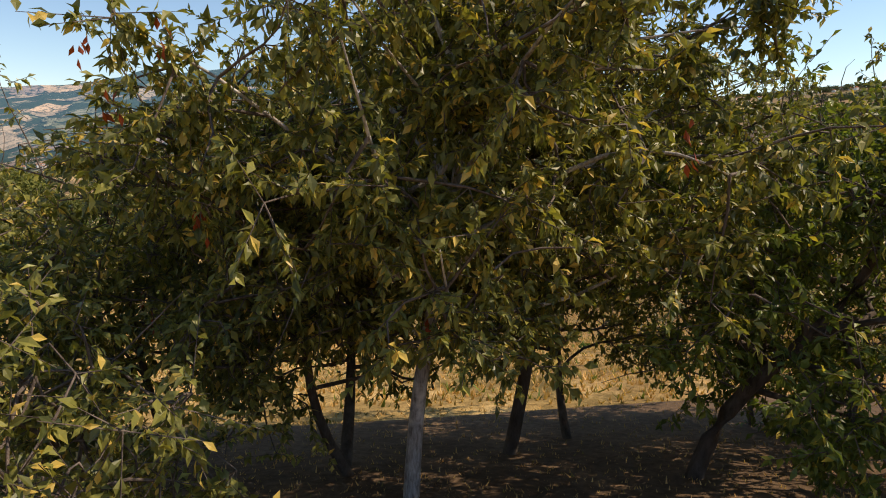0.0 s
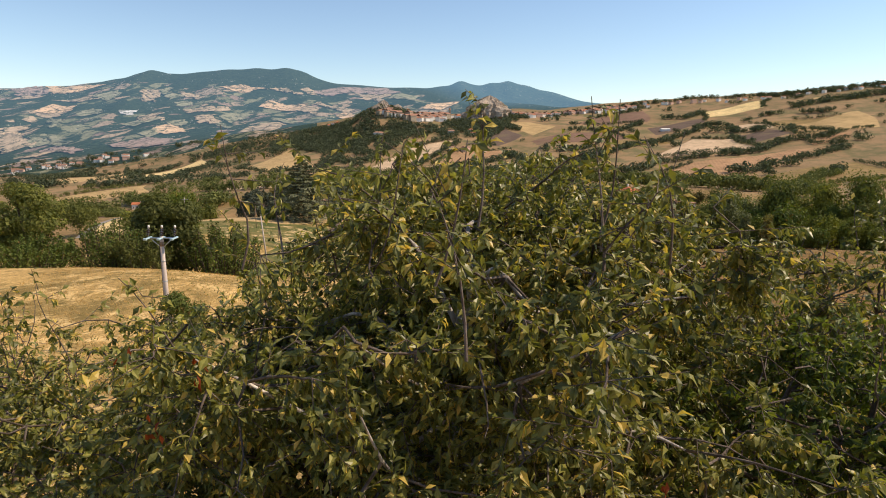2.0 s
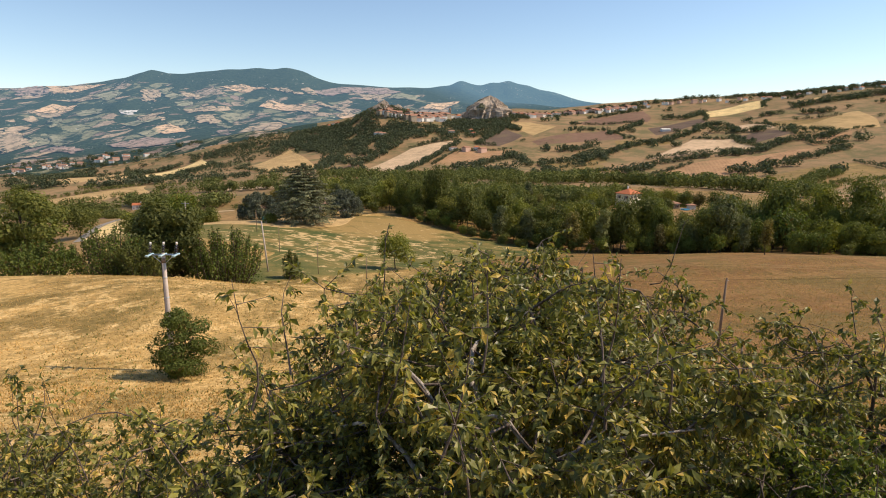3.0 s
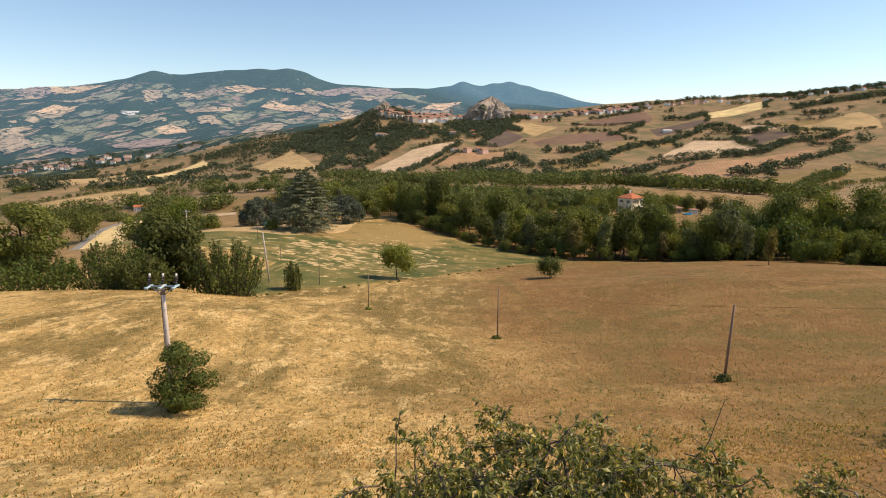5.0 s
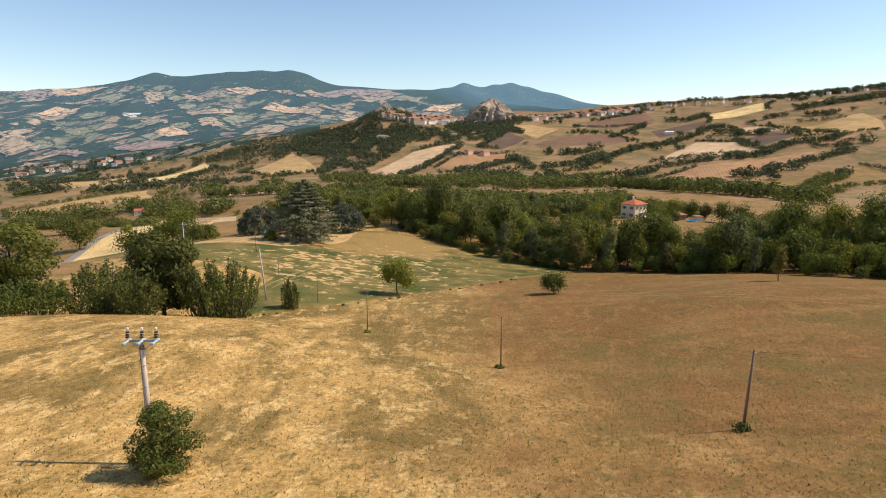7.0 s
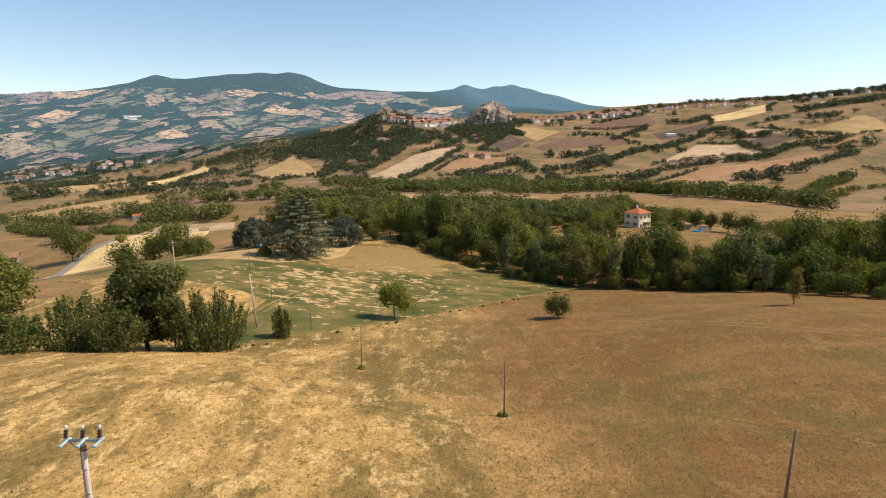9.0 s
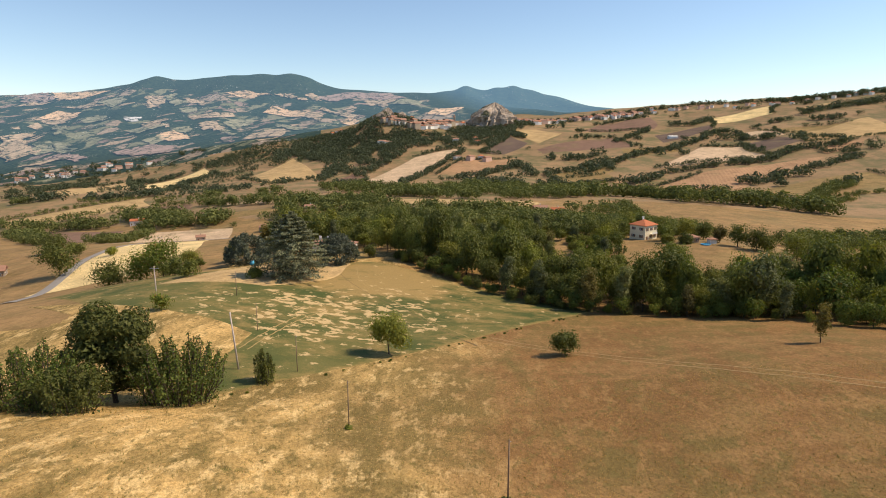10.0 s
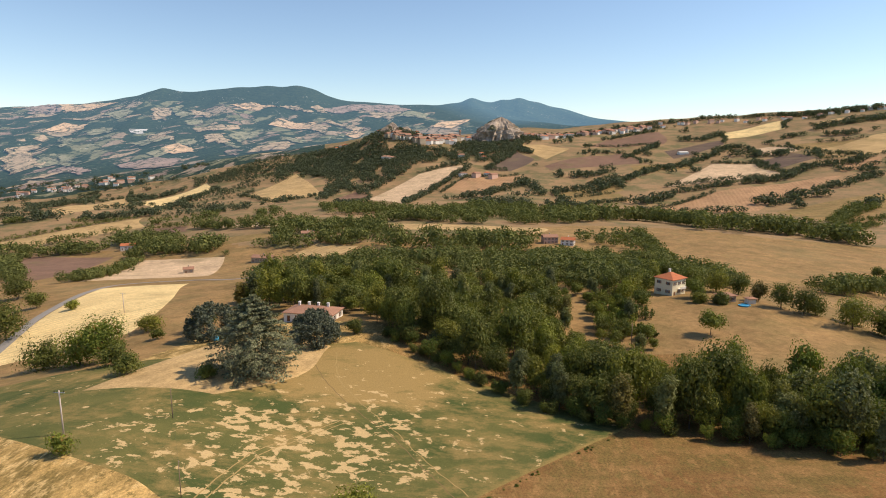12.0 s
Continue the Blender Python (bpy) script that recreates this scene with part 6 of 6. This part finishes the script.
house(-250, 552, 25, 8, 6, 3.5, 1.8, "stone", "oldtile", "small stone barn beside a field", "barn", "farmhouses", gable=True, floors=1)
house(-238, 300, 30, 14, 8, 4.0, 2.0, "stone", "oldtile", "low farmhouse beside a country road", group="farmhouses", gable=True, floors=1)
house(68, 632, 10, 14, 9, 6, 2.3, "pink", "oldtile", "pink farmhouse in the valley", group="farmhouses", gable=True)
house(84, 622, -20, 12, 8, 5, 2.2, "white", "tile", "farmhouse with an orange roof in the valley", group="farmhouses", gable=True)
house(556, 1742, 10, 26, 12, 5, 2.5, "white", "white", "long pale barn on a hillside", "barn", "farmhouses", gable=True, windows=False, floors=1)

# small town along the ridge, on the hill and in the valley
TOWN = []
for k, (w, d, h, wall, roof) in enumerate(((13, 10, 8, "white", "oldtile"), (15, 10, 9, "white", "oldtile"), (19, 10, 8, "pink", "oldtile"), (11, 9, 6.5, "white", "tile"), (12, 10, 10, "stone", "oldtile"))):
    TOWN.append(house(0, 5 * k, 0, w, d, h, 2.6, wall, roof, ("white", "pale", "pink", "small white", "stone")[k] + " town house with a clay tile roof", "town_house", "houses of the hill town", gable=k % 2 == 0, chimneys=0, z=-500, windows=False))
rt = random.Random(9)
used = set()


def town(line, count, spread, kinds=(0, 1, 2, 3, 4), big=1.0):
    for i in range(count):
        t = (i + rt.random()) / count * (len(line) - 1)
        j = min(int(t), len(line) - 2)
        (ax, ay), (bx, by) = line[j], line[j + 1]
        x, y = ax + (bx - ax) * (t - j) + rt.gauss(0, spread), ay + (by - ay) * (t - j) + rt.gauss(0, spread)
        k = rt.choice(kinds)
        m = pose(x, y, land1(x, y), 0, 0, rt.uniform(10, 65)) @ Matrix.Diagonal((big, big, big * rt.uniform(0.8, 1.1), 1))
        if k in used:
            copy_thing(TOWN[k], m)
        else:
            used.add(k)
            TOWN[k].matrix_basis = m


town([(142, 2068), (206, 2072), (303, 2160), (389, 2160), (508, 2182), (600, 2260)], 84, 20, (0, 1, 2, 3), 1.15)
town([(-179, 1800), (-140, 1835), (-105, 1885), (-60, 1975)], 60, 17, (0, 1, 1, 3, 4), 1.25)
town([(-262, 1790), (-225, 1800), (-180, 1800), (-120, 1830)], 22, 9, (0, 1, 4), 1.1)
town([(-250, 1660), (-236, 1650)], 3, 6, (1, 4), 1.3)
town([(-330, 1880), (-250, 1885), (-190, 1900)], 9, 14, (0, 1, 3), 1.0)
town([(634, 2330), (800, 2256), (932, 2204), (1029, 2134), (1250, 2150), (1400, 2100)], 26, 14, (0, 1, 2, 3), 0.95)
town([(-1560, 1960), (-1400, 1990), (-1240, 1960), (-1080, 1930)], 34, 26, (0, 0, 1, 2), 0.95)
town([(-40, 1430), (0, 1440), (20, 1420)], 5, 9)
town([(-450, 1900), (-400, 1905)], 4, 8, (1, 3))
town([(-60, 1660), (40, 1700)], 4, 20, (0, 3))
for k in range(5):
    if k not in used:
        town([(250, 2190), (300, 2200)], 1, 5, (k,))


# ---- crags over the town ----
def crag(name, x, y, w, d, h, seed, label, rows=44, cols=72):
    a = np.linspace(0, 2 * np.pi, cols, endpoint=False)
    t = np.linspace(0, 1, rows)
    v = []
    for i in t:
        r = (1 - i ** 3.2) * (0.5 - 0.17 * i) + 0.002
        for q in a:
            nx, ny = math.cos(q), math.sin(q)
            f = noise.fractal(Vector((nx * 1.6 + seed, ny * 1.6, i * 2.2)), 0.9, 2.1, 5)
            g = abs(noise.noise(Vector((nx * 4.5, ny * 4.5 + seed, i * 1.5))))
            k = 1 + 0.42 * f - 0.42 * g + 0.12 * noise.noise(Vector((nx * 11, ny * 11, i * 7 + seed)))
            v.append((nx * w * r * k + 0.13 * w * i, ny * d * r * k, -12 + (h + 12) * i * (1 + 0.10 * f * (1 - i))))
    f = []
    for i in range(rows - 1):
        for j in range(cols):
            p, q = i * cols + j, i * cols + (j + 1) % cols
            f.append((p, q, q + cols, p + cols))
    ob = new(name, mesh_from(name, np.array(v), np.array(f), M["rock"]))
    ob.matrix_basis = pose(x, y, land1(x, y))
    return tagged(ob, label, "rock", "crags over the town")


crag("crag", 42, 1960, 190, 130, 74, 3.0, "steep ochre rock crag rising over a hill town")
crag("crag", -268, 1852, 70, 60, 26, 8.0, "low ochre rock outcrop on a wooded hill")
crag("crag", -225, 1868, 50, 40, 16, 5.0, "low ochre rock outcrop on a wooded hill")
tower = thing_at("bell_tower", -62, 1962, "stone bell tower over the town roofs", "tower")
part("shaft", *block(0, 0, 11, 6, 6, 26, 0.3), "stone", tower, "", False)
part("spire", *capped([(0, 0, 24), (0, 0, 31)], [4.2, 0.2], 4), "oldtile", tower, "", False)


# ---- grass of the near meadow ----
def tufts(name, count, x0, x1, y0, y1, size, seed, label, mat="straw", keep=None):
    """Loose tufts: three blades each, leaning their own way."""
    rng = rng_of(seed)
    y = y0 + (y1 - y0) * rng.random(count) ** 1.3
    if y1 > 50:
        y = np.where(y < 17, y + 25, y)
    x = rng.uniform(x0, x1, count) * (0.35 + 0.65 * (y - y0) / (y1 - y0))
    z = land(x, y)
    v, f = [], []
    base = np.stack([x, y, z - 0.02], -1)
    for b in range(3):
        a = rng.uniform(0, 2 * np.pi, count)
        s = size * rng.uniform(0.5, 1.3, count)
        side = np.stack([np.cos(a), np.sin(a), np.zeros(count)], -1)
        tip = base + np.stack([rng.normal(0, 0.5, count) * s, rng.normal(0, 0.5, count) * s, s], -1)
        w = (s * 0.22)[:, None]
        v.append(np.stack([base - side * w, base + side * w, tip], 1))
    v = np.concatenate(v, 1).reshape(-1, 3)
    f = np.arange(len(v)).reshape(-1, 3)
    ob = new(name, mesh_from(name, v, f, M[mat]))
    return tagged(ob, label, "grass", kind="stuff")


tufts("dry_grass", 70000, -75, 75, 9, 125, 0.14, 401, "short dry straw-coloured grass tufts on a slope")
tufts("green_weeds", 7000, -60, 60, 14, 130, 0.17, 402, "scattered olive-green weeds in dry grass", "bushy")
tarp = thing_at("blue_barrel", -84, 243.5, "blue plastic water barrel beside a conifer", "barrel")
part("body", *capped([(0, 0, 0), (0, 0, 0.5), (0, 0, 1.4)], [0.75, 0.85, 0.75], 14), "blue", tarp)
part("lid", *capped([(0, 0, 1.4), (0, 0, 1.52)], [0.8, 0.8], 14), "blue", tarp)
tufts("orchard_grass", 9000, -12, 12, 9.0, 16.9, 0.07, 403, "sparse dry grass under cherry trees")
for k, (x, y, h) in enumerate(((21.3, 57.2, 0.8), (3.0, 85.3, 0.6), (-17.6, 103.2, 0.6), (5.2, 33.6, 0.28), (6.6, 32.0, 0.3), (8.0, 30.0, 0.28))):
    lone(230 + k, shrub, "bushy", x, y, h, h * 2.2, "small green weed clump at a pole's foot", "weed_clump", 260, 0.09)
weed = shrub(240, "bushy", 1.1, 2.0, "rank green weeds along a field ditch", "weed_clump", "ditch weeds", 240, 0.14)
rd = random.Random(31)
for k in range(44):
    t = rd.random()
    put(weed, 38.5 - 80 * t + rd.gauss(0, 0.4), 197.8 - 84 * t + rd.gauss(0, 0.4), rd.uniform(0.2, 0.75), rd.uniform(0, 360), sink=0.1)
